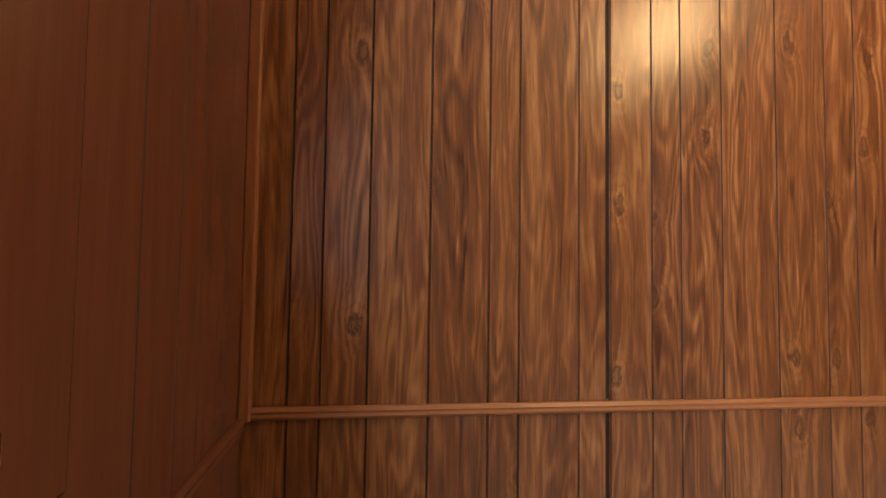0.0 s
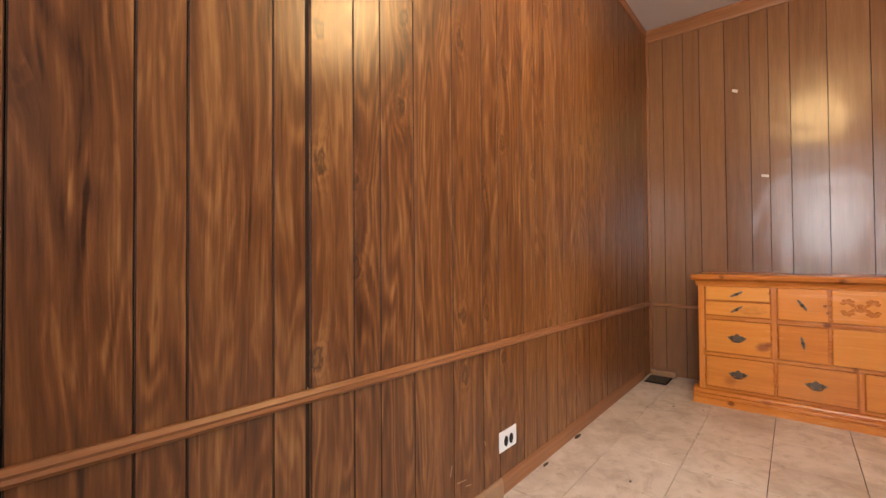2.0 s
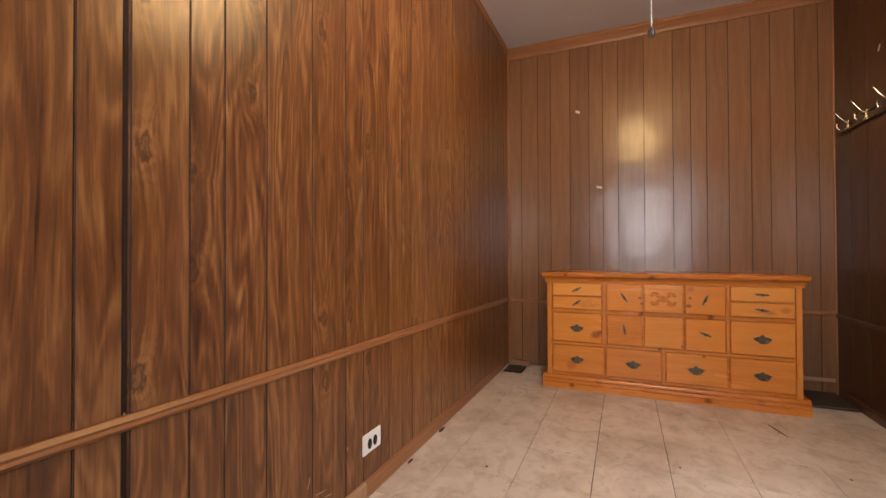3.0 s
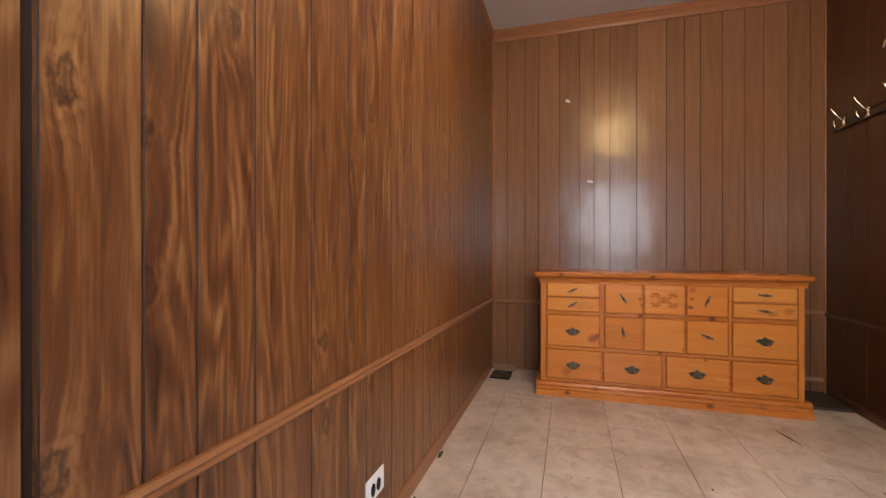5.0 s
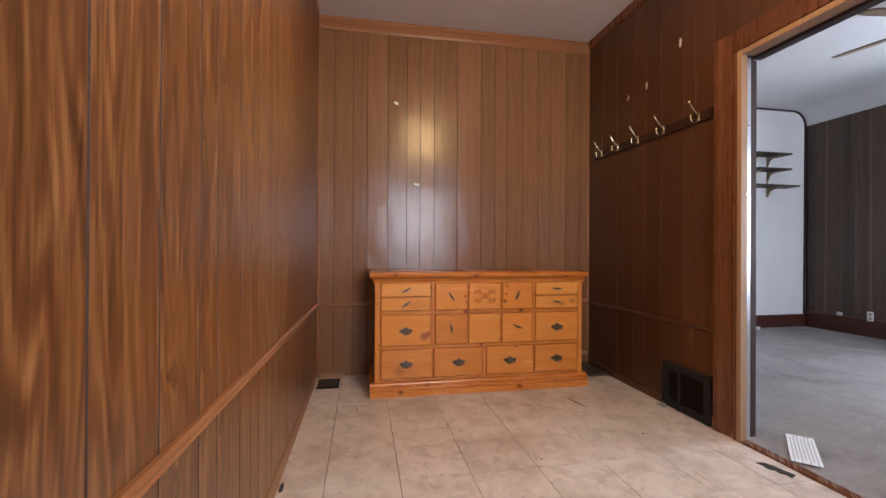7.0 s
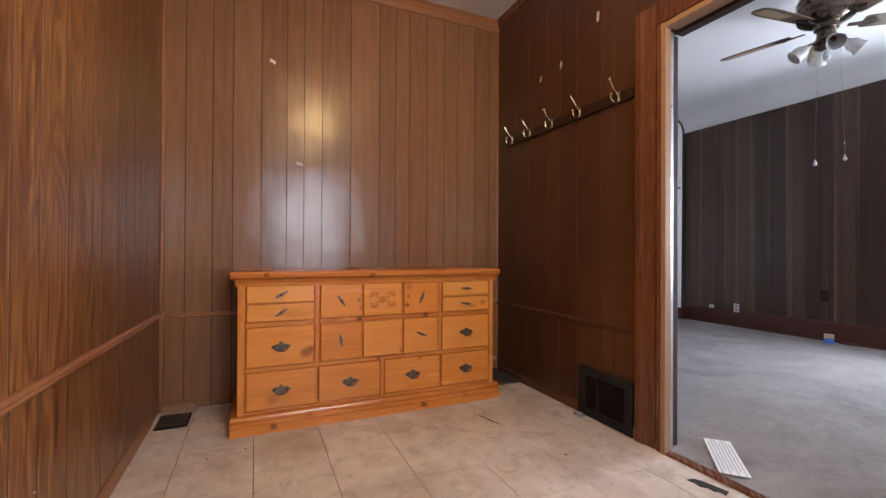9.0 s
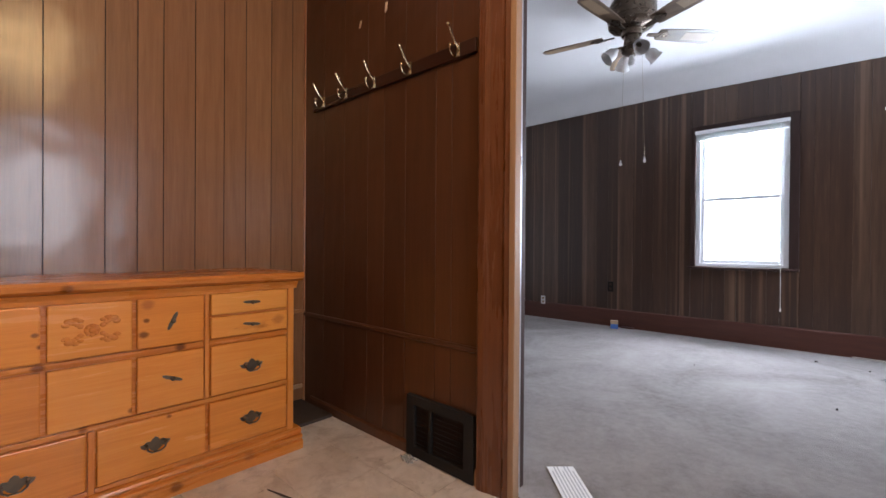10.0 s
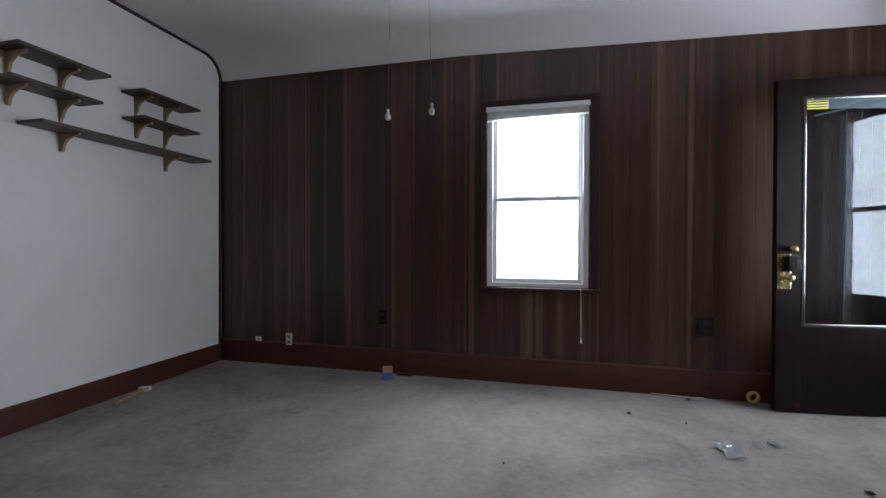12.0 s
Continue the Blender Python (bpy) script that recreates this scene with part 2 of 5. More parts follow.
def glass(name, tint=(0.95, 0.98, 1.0), rough=0.02):
    n = Nodes(name)
    out = n.t.nodes["Material Output"]
    tr = n.add("ShaderNodeBsdfTransparent")
    tr.inputs[0].default_value = (*tint, 1.0)
    gl = n.add("ShaderNodeBsdfGlossy")
    gl.inputs["Roughness"].default_value = rough
    lw = n.add("ShaderNodeLayerWeight")
    fac = n.math("MULTIPLY_ADD", n.math("POWER", lw.outputs["Facing"], 4.0), 0.45, 0.04)
    mx = n.add("ShaderNodeMixShader")
    n.put(mx.inputs[0], fac)
    n.t.links.new(tr.outputs[0], mx.inputs[1])
    n.t.links.new(gl.outputs[0], mx.inputs[2])
    n.t.links.new(mx.outputs[0], out.inputs[0])
    return n.m


M_PLANK_N = flame_wood("panel_oak", (0.036, 0.012, 0.005), (0.150, 0.055, 0.0175), (0.37, 0.180, 0.064), (0.030, 0.011, 0.006), 0.31)
M_PLANK_E = wood("panel_walnut", (0.14, 0.064, 0.029), (0.250, 0.120, 0.055), (0.335, 0.176, 0.086), rough=0.235, spec=0.5, contrast=0.5, knots=0.0, vary=0.2, relief=0.03, cloud=0.0)
# doorway wall: red-brown darkened, part of its shade is in the colour
M_PLANK_S = wood("panel_red_brown_shaded", (0.040, 0.015, 0.007), (0.080, 0.031, 0.0135), (0.120, 0.049, 0.022), rough=0.33, contrast=0.5, knots=0.0, vary=0.2, relief=0.05, cloud=0.0)
M_PLANK_W = wood("panel_dark_red", (0.08, 0.031, 0.018), (0.145, 0.057, 0.034), (0.205, 0.085, 0.052), rough=0.2, contrast=0.4, knots=0.0, vary=0.15, relief=0.03, cloud=0.0)
M_PLANK_L = wood("panel_grey_walnut", (0.022, 0.011, 0.007), (0.058, 0.029, 0.017), (0.160, 0.096, 0.058), rough=0.36, contrast=0.36, knots=0.0, vary=0.30, halo=0.22)
M_TRIM = wood("trim_oak", (0.16, 0.062, 0.022), (0.30, 0.125, 0.05), (0.42, 0.20, 0.09), along="X", rough=0.36, knots=0.0, contrast=0.6, rings=90)
M_TRIM_Y = wood("trim_oak_y", (0.16, 0.062, 0.022), (0.30, 0.125, 0.05), (0.42, 0.20, 0.09), along="Y", rough=0.36, knots=0.0, contrast=0.6, rings=90)
M_TRIM_Z = wood("trim_oak_z", (0.16, 0.062, 0.022), (0.30, 0.125, 0.05), (0.42, 0.20, 0.09), along="Z", rough=0.33, knots=0.0, contrast=0.6, rings=90)
M_CASING = wood("casing_cherry", (0.060, 0.019, 0.008), (0.130, 0.045, 0.017), (0.20, 0.080, 0.031), along="Z", rough=0.27, knots=0.0, contrast=0.5, rings=60)
M_STOP = wood("stop_pine", (0.24, 0.13, 0.068), (0.35, 0.21, 0.118), (0.43, 0.28, 0.17), along="Z", rough=0.4, knots=0.0, contrast=0.4, rings=60)
KNOT, RED = (0.085, 0.024, 0.010), (0.24, 0.062, 0.022)
DRESSER_MARKS = [(1.126, 0.672, 0.012, 0.8, KNOT), (1.112, 0.632, 0.013, 0.85, KNOT), (0.822, 0.742, 0.026, 0.55, RED), (0.826, 0.682, 0.013, 0.85, KNOT), (0.835, 0.630, 0.020, 0.8, KNOT), (1.368, 0.735, 0.022, 0.5, RED), (1.412, 0.402, 0.045, 0.75, (0.20, 0.052, 0.032)), (1.385, 0.420, 0.026, 0.7, (0.16, 0.04, 0.03)), (1.583, 0.165, 0.045, 0.45, RED), (0.870, 0.360, 0.015, 0.7, KNOT), (0.315, 0.626, 0.035, 0.5, RED), (0.752, 0.305, 0.012, 0.7, KNOT), (1.735, 0.43, 0.02, 0.4, RED)]
FRAME_MARKS = [(1.118, 0.562, 0.022, 0.8, KNOT), (0.71, 0.562, 0.026, 0.8, KNOT), (1.006, 0.326, 0.018, 0.7, KNOT), (1.576, 0.030, 0.024, 0.75, KNOT), (0.734, 0.030, 0.026, 0.75, KNOT), (1.05, 0.815, 0.02, 0.7, KNOT), (1.616, 0.825, 0.018, 0.7, KNOT), (1.40, 0.07, 0.03, 0.4, RED), (0.45, 0.05, 0.03, 0.5, RED)]
M_PINE_Y = wood("pine_y", (0.43, 0.130, 0.019), (0.69, 0.252, 0.041), (0.82, 0.39, 0.088), along="Y", rough=0.24, knots=0.6, contrast=0.42, rings=22, vary=0.45, relief=0.05, density=0.55, knot_color=(0.16, 0.045, 0.012), marks=DRESSER_MARKS)
M_PINE_Z = wood("pine_z", (0.36, 0.098, 0.014), (0.62, 0.215, 0.034), (0.74, 0.32, 0.062), along="Z", rough=0.3, knots=0.3, contrast=0.45, rings=22, vary=0.2, density=0.6, knot_color=(0.16, 0.045, 0.012))
M_PINE_F = wood("pine_frame", (0.36, 0.095, 0.014), (0.60, 0.205, 0.033), (0.73, 0.31, 0.060), along="Y", rough=0.26, knots=0.4, contrast=0.6, rings=22, vary=0.15, density=0.6, knot_color=(0.10, 0.03, 0.01), marks=FRAME_MARKS)
M_REDBASE = wood("base_mahogany", (0.035, 0.010, 0.006), (0.08, 0.023, 0.013), (0.12, 0.040, 0.022), along="X", rough=0.4, knots=0.0, contrast=0.5)
M_REDBASE_Y = wood("base_mahogany_y", (0.035, 0.010, 0.006), (0.08, 0.023, 0.013), (0.12, 0.040, 0.022), along="Y", rough=0.4, knots=0.0, contrast=0.5)
M_HOOKBOARD = wood("hook_board", (0.014, 0.005, 0.003), (0.034, 0.011, 0.007), (0.055, 0.020, 0.011), along="X", rough=0.3, knots=0.0, contrast=0.5, relief=0.05)
M_DARKDOOR = wood("door_dark", (0.006, 0.003, 0.004), (0.013, 0.007, 0.008), (0.024, 0.014, 0.015), rough=0.36, knots=0.0, contrast=0.4, spec=0.2)
M_DARKTRIM = wood("trim_dark", (0.016, 0.009, 0.008), (0.045, 0.024, 0.020), (0.075, 0.042, 0.035), rough=0.5, knots=0.0, contrast=0.4, spec=0.25)
M_SHELF = wood("shelf_walnut", (0.02, 0.012, 0.008), (0.055, 0.033, 0.022), (0.09, 0.06, 0.04), along="Y", rough=0.5, knots=0.0, contrast=0.5)
M_CORE = plain("wall_core", (0.03, 0.014, 0.008), 0.8)
M_GROOVE = plain("groove_dark", (0.045, 0.020, 0.010), 0.75)
M_WHITE = paint("white_paint", (0.76, 0.755, 0.76), 0.75, 0.15, 2.0, 0.08)
M_CEIL = paint("ceiling_paint", (0.74, 0.74, 0.75), 0.85, 0.12, 1.5, 0.10)
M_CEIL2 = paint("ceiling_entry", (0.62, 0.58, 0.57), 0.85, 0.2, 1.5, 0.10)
M_VINYL = paint("white_vinyl", (0.80, 0.81, 0.83), 0.35, 0.1, 6.0, 0.01)
M_JAMB = paint("jamb_white", (0.78, 0.775, 0.78), 0.5, 0.25, 5.0, 0.02)
M_JAMB_GREY = plain("jamb_aluminium", (0.66, 0.67, 0.70), 0.30, 0.85, 0.0, 0.35)
M_BRASS = plain("brass", (0.84, 0.70, 0.40), 0.25, 1.0)
M_PALEBRASS = plain("pale_brass", (0.55, 0.46, 0.30), 0.25, 1.0)
M_DARKBRASS = plain("dark_brass", (0.17, 0.14, 0.105), 0.36, 0.9, 0.0, 0.5)
M_CHROME = plain("chrome", (0.62, 0.62, 0.64), 0.18, 1.0)
M_BLACK = plain("black_metal", (0.006, 0.004, 0.003), 0.85, 0.0)
M_PLATE = plain("white_plate", (0.82, 0.82, 0.80), 0.35)
M_GLASS = glass("glass")
M_DOORGLASS = glass("dusty_glass", (0.56, 0.62, 0.68), 0.04)
M_FROST = Nodes("frosted_glass").done((0.80, 0.80, 0.80), 0.25)


def floor_tile_material():
    n = Nodes("vinyl_tile")
    r = n.rand()
    c = n.coords()
    v = n.add("ShaderNodeVectorMath", operation="ADD")
    n.put(v.inputs[0], c)
    n.put(v.inputs[1], n.vec(n.math("MULTIPLY", r, 13.0), n.math("MULTIPLY", r, 29.0), 0.0))
    a = n.noise(v.outputs[0], 9.0, 6.0, 0.65, 0.8)
    b = n.noise(c, 2.2, 5.0, 0.6)
    f = n.noise(c, 60.0, 4.0, 0.6)
    col = n.ramp(a, [(0.30, (0.53, 0.45, 0.385)), (0.52, (0.68, 0.60, 0.53)), (0.75, (0.75, 0.68, 0.615))])
    dirt = n.ramp(b, [(0.48, (0, 0, 0)), (0.72, (1, 1, 1))])
    col = n.mix(n.math("MULTIPLY", dirt, 0.6), col, (0.33, 0.245, 0.18))
    blot = n.ramp(n.noise(c, 5.5, 6.0, 0.7, 1.2), [(0.52, (0, 0, 0)), (0.66, (1, 1, 1))])
    col = n.mix(n.math("MULTIPLY", blot, 0.34), col, (0.27, 0.18, 0.125))
    spots = n.ramp(n.noise(c, 17.0, 6.0, 0.7), [(0.61, (0, 0, 0)), (0.70, (1, 1, 1))])
    col = n.mix(n.math("MULTIPLY", spots, 0.5), col, (0.16, 0.11, 0.075))
    n.bump(n.math("ADD", a, f), 0.12, 0.0015)
    return n.done(col, n.math("MULTIPLY_ADD", b, 0.3, 0.30))


def carpet_material():
    n = Nodes("carpet")
    c = n.coords()
    big = n.noise(c, 1.6, 5.0, 0.6, 0.6)
    mid = n.noise(c, 22.0, 5.0, 0.7)
    fine = n.noise(c, 420.0, 3.0, 0.7)
    t = n.math("MULTIPLY_ADD", n.math("SUBTRACT", fine, 0.5), 0.9, n.math("MULTIPLY_ADD", n.math("SUBTRACT", mid, 0.5), 0.55, big))
    col = n.ramp(t, [(0.2, (0.19, 0.17, 0.166)), (0.5, (0.32, 0.293, 0.286)), (0.85, (0.43, 0.40, 0.395))])
    n.bump(n.math("ADD", fine, mid), 0.7, 0.006)
    return n.done(col, 0.95, 0.0, 0.15)


M_TILE = floor_tile_material()
M_CARPET = carpet_material()

# ---- builders ----


def box(bm, x0, x1, y0, y1, z0, z1, bevel=0.0):
    x0, x1, y0, y1, z0, z1 = min(x0, x1), max(x0, x1), min(y0, y1), max(y0, y1), min(z0, z1), max(z0, z1)
    made = bmesh.ops.create_cube(bm, size=1.0, matrix=Matrix.LocRotScale(((x0 + x1) / 2, (y0 + y1) / 2, (z0 + z1) / 2), None, (x1 - x0, y1 - y0, z1 - z0)))
    if bevel:
        edges = list({e for v in made["verts"] for e in v.link_edges})
        bmesh.ops.bevel(bm, geom=edges, offset=bevel, segments=2, affect="EDGES", profile=0.5)
    return bm


def tube(bm, a, b, r0, r1=None, seg=12, caps=True):
    a, b = Vector(a), Vector(b)
    q = (b - a).to_track_quat("Z", "Y").to_matrix().to_4x4()
    m = Matrix.Translation((a + b) / 2) @ q
    bmesh.ops.create_cone(bm, cap_ends=caps, segments=seg, radius1=r0, radius2=r0 if r1 is None else r1, depth=(b - a).length, matrix=m)
    return bm


def ball(bm, p, r, scale=(1, 1, 1), seg=14):
    bmesh.ops.create_uvsphere(bm, u_segments=seg, v_segments=seg // 2 + 2, radius=r, matrix=Matrix.LocRotScale(p, None, scale))
    return bm


def bend(bm, pts, r, seg=8):
    """A round rod through points."""
    for a, b in zip(pts, pts[1:]):
        tube(bm, a, b, r, seg=seg)
        ball(bm, b, r, seg=8)
    ball(bm, pts[0], r, seg=8)
    return bm


def lathe(bm, profile, m, seg=20):
    """Turn (radius, height) pairs round the z axis of m."""
    rings = []
    for r, h in profile:
        rings.append([bm.verts.new(m @ Vector((r * math.cos(2 * math.pi * i / seg), r * math.sin(2 * math.pi * i / seg), h))) for i in range(seg)])
    for a, b in zip(rings, rings[1:]):
        for i in range(seg):
            bm.faces.new((a[i], a[(i + 1) % seg], b[(i + 1) % seg], b[i]))
    return bm


def extrude(bm, outline, vec):
    """A solid from a closed outline of points, pushed along vec."""
    vec = Vector(vec)
    a = [bm.verts.new(Vector(p)) for p in outline]
    b = [bm.verts.new(Vector(p) + vec) for p in outline]
    bm.faces.new(a)
    bm.faces.new(b[::-1])
    for i in range(len(a)):
        j = (i + 1) % len(a)
        bm.faces.new((a[j], a[i], b[i], b[j]))
    return bm


def mesh(name, bm, material, smooth=False):
    bmesh.ops.recalc_face_normals(bm, faces=bm.faces)
    me = bpy.data.meshes.new(name)
    bm.to_mesh(me)
    bm.free()
    me.materials.append(material)
    if smooth:
        me.shade_smooth()
        me.set_sharp_from_angle(angle=radians(35))
    return me


def part(name, bm, material, parent, label="", smooth=False):
    ob = new(name, mesh(name, bm, material, smooth))
    ob.parent = parent
    return tagged(ob, label)


def thing(name, at=(0, 0, 0), label="", category="", group="", kind="", turn=0.0):
    ob = new(name)
    ob.empty_display_size = 0.1
    ob.matrix_world = pose(*at, 0, 0, turn)
    return tagged(ob, label, category, group, kind)


def solid(name, bm, material, label="", category="", group="", kind="", smooth=False):
    return tagged(new(name, mesh(name, bm, material, smooth)), label, category, group, kind)


def boards(parent, axis, face, depth, cuts, z0, z1, material, gap=0.0022, c=0.002, name="plank"):
    """Upright panel boards on a wall; their backs lie at face and they stand depth proud of it."""
    s = 1 if depth > 0 else -1
    for a, b in zip(cuts, cuts[1:]):
        a, b = min(a, b) + gap / 2, max(a, b) - gap / 2
        o = [(a, 0), (a, abs(depth) - c), (a + c, abs(depth)), (b - c, abs(depth)), (b, abs(depth) - c), (b, 0)]
        bm = bmesh.new()
        if axis == "x":
            pts = [(p, face + s * q, z0) for p, q in o]
        else:
            pts = [(face + s * q, p, z0) for p, q in o]
        extrude(bm, pts, (0, 0, z1 - z0))
        ob = part(name, bm, material, parent)
        # groove darkness is put into the chamfers' colour, else the lamp lights them
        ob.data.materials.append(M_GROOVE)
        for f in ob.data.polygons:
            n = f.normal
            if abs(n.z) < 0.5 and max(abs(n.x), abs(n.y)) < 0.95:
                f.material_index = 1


# ---- the plan ----
X0, X1 = 0.36, 4.56      # entry room
Y0, Y1 = -0.125, 2.192
H1 = 2.82
LX0, LX1 = 0.30, 5.80    # living room
LY0, LY1 = -4.0, -0.24
H2 = 2.88
DX0, DX1, DH = 2.03, 3.03, 2.02   # doorway between them

# floors
core = bmesh.new()
box(core, X0 - 0.2, X1 + 0.2, Y0 - 0.02, Y1 + 0.2, -0.12, -0.006)
floor_entry = solid("floor_entry", core, M_CORE, "worn beige vinyl tile floor with dirt and scuffs", "floor", kind="structure")
bm = bmesh.new()
box(bm, LX0 - 0.2, LX1 + 0.2, LY0 - 0.2, Y0 - 0.021, -0.12, 0.004)
solid("floor_living", bm, M_CARPET, "worn grey wall-to-wall carpet", "carpet", kind="structure")

# north wall
bm = bmesh.new()
box(bm, X0 - 0.2, X1 + 0.2, Y1, Y1 + 0.15, -0.1, H1 + 0.1)
wall_north = solid("wall_north", bm, M_CORE, "wall of glossy knotty oak panelling with dark grooves", "wall", kind="structure")
N_CUTS = [0.362, 0.479, 0.560, 0.681, 0.845, 1.012, 1.10, 1.280, 1.372, 1.513, 1.610, 1.751, 1.948, 2.132, 2.248, 2.446, 2.565, 2.67, 2.79, 2.89, 3.03, 3.22, 3.42, 3.52, 3.72, 3.83, 3.97, 4.07, 4.21, 4.40, 4.545]

# east wall
bm = bmesh.new()
box(bm, X1, X1 + 0.15, Y0 - 0.12, Y1, -0.1, H1 + 0.1)
wall_east = solid("wall_east", bm, M_CORE, "wall of satin brown wood panelling", "wall", kind="structure")
E_CUTS = [-0.118, -0.03, 0.10, 0.245, 0.36, 0.50, 0.64, 0.745, 0.866, 1.07, 1.262, 1.379, 1.487, 1.64, 1.803, 1.914, 2.058, 2.17]

# wall with the doorway
bm = bmesh.new()
box(bm, DX1 + 0.042, LX1 + 0.15, Y0, LY1, -0.1, 3.0)
box(bm, X0 - 0.2, DX0 - 0.02, Y0, LY1, -0.1, 3.0)
box(bm, DX0 - 0.02, DX1 + 0.042, Y0, LY1, DH + 0.02, 3.0)
wall_doorway = solid("wall_doorway", bm, M_CORE, "red-brown panelled wall with a cased doorway", "wall", kind="structure")
S_CUTS = [3.183, 3.334, 3.428, 3.627, 3.783, 3.917, 4.125, 4.33, 4.545]

# west wall: entry window and front doorway
WY0, WY1, WZ0, WZ1 = 0.30, 1.42, 0.90, 2.10
FY0, FY1, FH = -3.92, -3.10, 2.20
bm = bmesh.new()
for y0, y1, z0, z1 in ((WY1, Y1 + 0.15, -0.1, 3.0), (FY1, WY0, -0.1, 3.0), (LY0 - 0.15, FY0, -0.1, 3.0), (WY0, WY1, -0.1, WZ0), (WY0, WY1, WZ1, 3.0), (FY0, FY1, FH, 3.0)):
    box(bm, LX0 - 0.15, LX0, y0, y1, z0, z1)
wall_west = solid("wall_west", bm, M_CORE, "dark red-brown panelled wall with a window and front doorway", "wall", kind="structure")
bm = bmesh.new()
for y0, y1, z0, z1 in ((WY1, Y1, 0, H1), (Y0, WY0, 0, H1), (WY0, WY1, 0, WZ0), (WY0, WY1, WZ1, H1)):
    box(bm, LX0 + 0.001, X0 - 0.002, y0, y1, z0, z1)
part("furring", bm, M_CORE, wall_west)

# living room south and east walls
SX0, SX1, SZ0, SZ1 = 2.43, 3.22, 0.78, 2.22
bm = bmesh.new()
for x0, x1, z0, z1 in ((LX0 - 0.15, SX0, -0.1, 3.0), (SX1, LX1 + 0.15, -0.1, 3.0), (SX0, SX1, -0.1, SZ0), (SX0, SX1, SZ1, 3.0)):
    box(bm, x0, x1, LY0 - 0.15, LY0 - 0.012, z0, z1)
wall_south = solid("wall_south", bm, M_CORE, "wall of dark grey-brown striped wood panelling", "wall", kind="structure")
bm = bmesh.new()
box(bm, LX1, LX1 + 0.15, LY0 - 0.15, LY1, -0.1, 3.0)
solid("wall_living_east", bm, M_WHITE, "plain off-white painted plaster wall", "wall", kind="structure")

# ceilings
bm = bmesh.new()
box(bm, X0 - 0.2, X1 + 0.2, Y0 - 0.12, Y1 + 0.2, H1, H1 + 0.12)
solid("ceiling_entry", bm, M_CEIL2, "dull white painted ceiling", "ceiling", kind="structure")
bm = bmesh.new()
R = 0.20
prof = [(LY1, H2), (LY0 + R, H2)]
for i in range(1, 9):
    a = math.pi / 2 * i / 8
    prof.append((LY0 + R - R * math.sin(a), H2 - R + R * math.cos(a)))
prof += [(LY0 - 0.011, H2 - R), (LY0 - 0.011, H2 + 0.12), (LY1, H2 + 0.12)]


def sink_x(x):
    """How far the top of the south panelling lies below its level end."""
    return SAG * max(0.0, 3.4 - x) / (3.4 - LX0)


def sink_y(y):
    return SAG * max(0.0, -1.5 - y) / (-1.5 - LY0)


SAG = 0.10
extrude(bm, [(3.4, y, z) for y, z in prof], (LX1 + 0.1 - 3.4, 0, 0))
low = bmesh.new()
extrude(low, [(LX0 - 0.1, y, z) for y, z in prof], (3.4 - LX0 + 0.1, 0, 0))
for v in low.verts:
    if v.co.y < LY0 + R and v.co.z <= H2:
        v.co.z -= sink_x(v.co.x) * (H2 - v.co.z) / R
wprof = [(LX0 + R, H2 - 0.0005)]
for i in range(1, 9):
    a = math.pi / 2 * i / 8
    wprof.append((LX0 + R - R * math.sin(a), H2 - R + R * math.cos(a)))
wprof += [(LX0 - 0.02, H2 - R), (LX0 - 0.02, H2 - 0.0005)]
extrude(low, [(x, -1.5, z) for x, z in wprof], (0, LY1 + 1.499, 0))
west = bmesh.new()
extrude(west, [(x, LY0 - 0.005, z) for x, z in wprof], (0, -1.5 - LY0 + 0.005, 0))
for v in west.verts:
    v.co.z -= sink_y(v.co.y) * max(0.0, H2 - v.co.z) / R
for extra in (low, west):
    me = bpy.data.meshes.new("cove")
    extra.to_mesh(me)
    extra.free()
    bm.from_mesh(me)
    bpy.data.meshes.remove(me)
solid("ceiling_living", bm, M_CEIL, "white painted plaster ceiling with a curved cove", "ceiling", kind="structure", smooth=True)


# ---- entry: trim and joinery ----
RZ = 0.615   # chair rail


def rail(bm, axis, a, b, face, s, z, h=0.036, d=0.018):
    """A moulded strip along a wall, standing d proud of face on the side s."""
    o = [(0, -h / 2), (d * 0.55, -h / 2), (d, -h * 0.22), (d * 0.8, 0), (d, h * 0.22), (d * 0.55, h / 2), (0, h / 2)]
    if axis == "x":
        extrude(bm, [(a, face + s * q, z + w) for q, w in o], (b - a, 0, 0))
    else:
        extrude(bm, [(face + s * q, a, z + w) for q, w in o], (0, b - a, 0))
    return bm


P = 0.010   # how far panel boards stand proud
NF, EF, SF, WF = Y1 - P, X1 - P, Y0 + P, X0 + P
rn = rail(bmesh.new(), "x", WF, EF, NF, -1, 0.650, 0.031)
for v in rn.verts:
    v.co.z -= 0.019 * (v.co.x - WF)
solid("trim_chair_rail_north", rn, M_TRIM, "moulded oak chair rail", "trim", kind="structure")
solid("trim_chair_rail_east", rail(bmesh.new(), "y", Y0 + P, NF - 0.02, EF, -1, 0.562, 0.026, 0.012), M_TRIM_Y, "slim pale brown chair rail", "trim", kind="structure")
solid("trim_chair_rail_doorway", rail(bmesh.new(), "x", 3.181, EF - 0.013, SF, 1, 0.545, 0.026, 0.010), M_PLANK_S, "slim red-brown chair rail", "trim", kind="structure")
solid("trim_chair_rail_west", rail(bmesh.new(), "y", Y0 + P, NF - 0.02, WF, 1, RZ + 0.01, 0.036, 0.016), M_PLANK_W, "moulded red-brown chair rail", "trim", kind="structure")


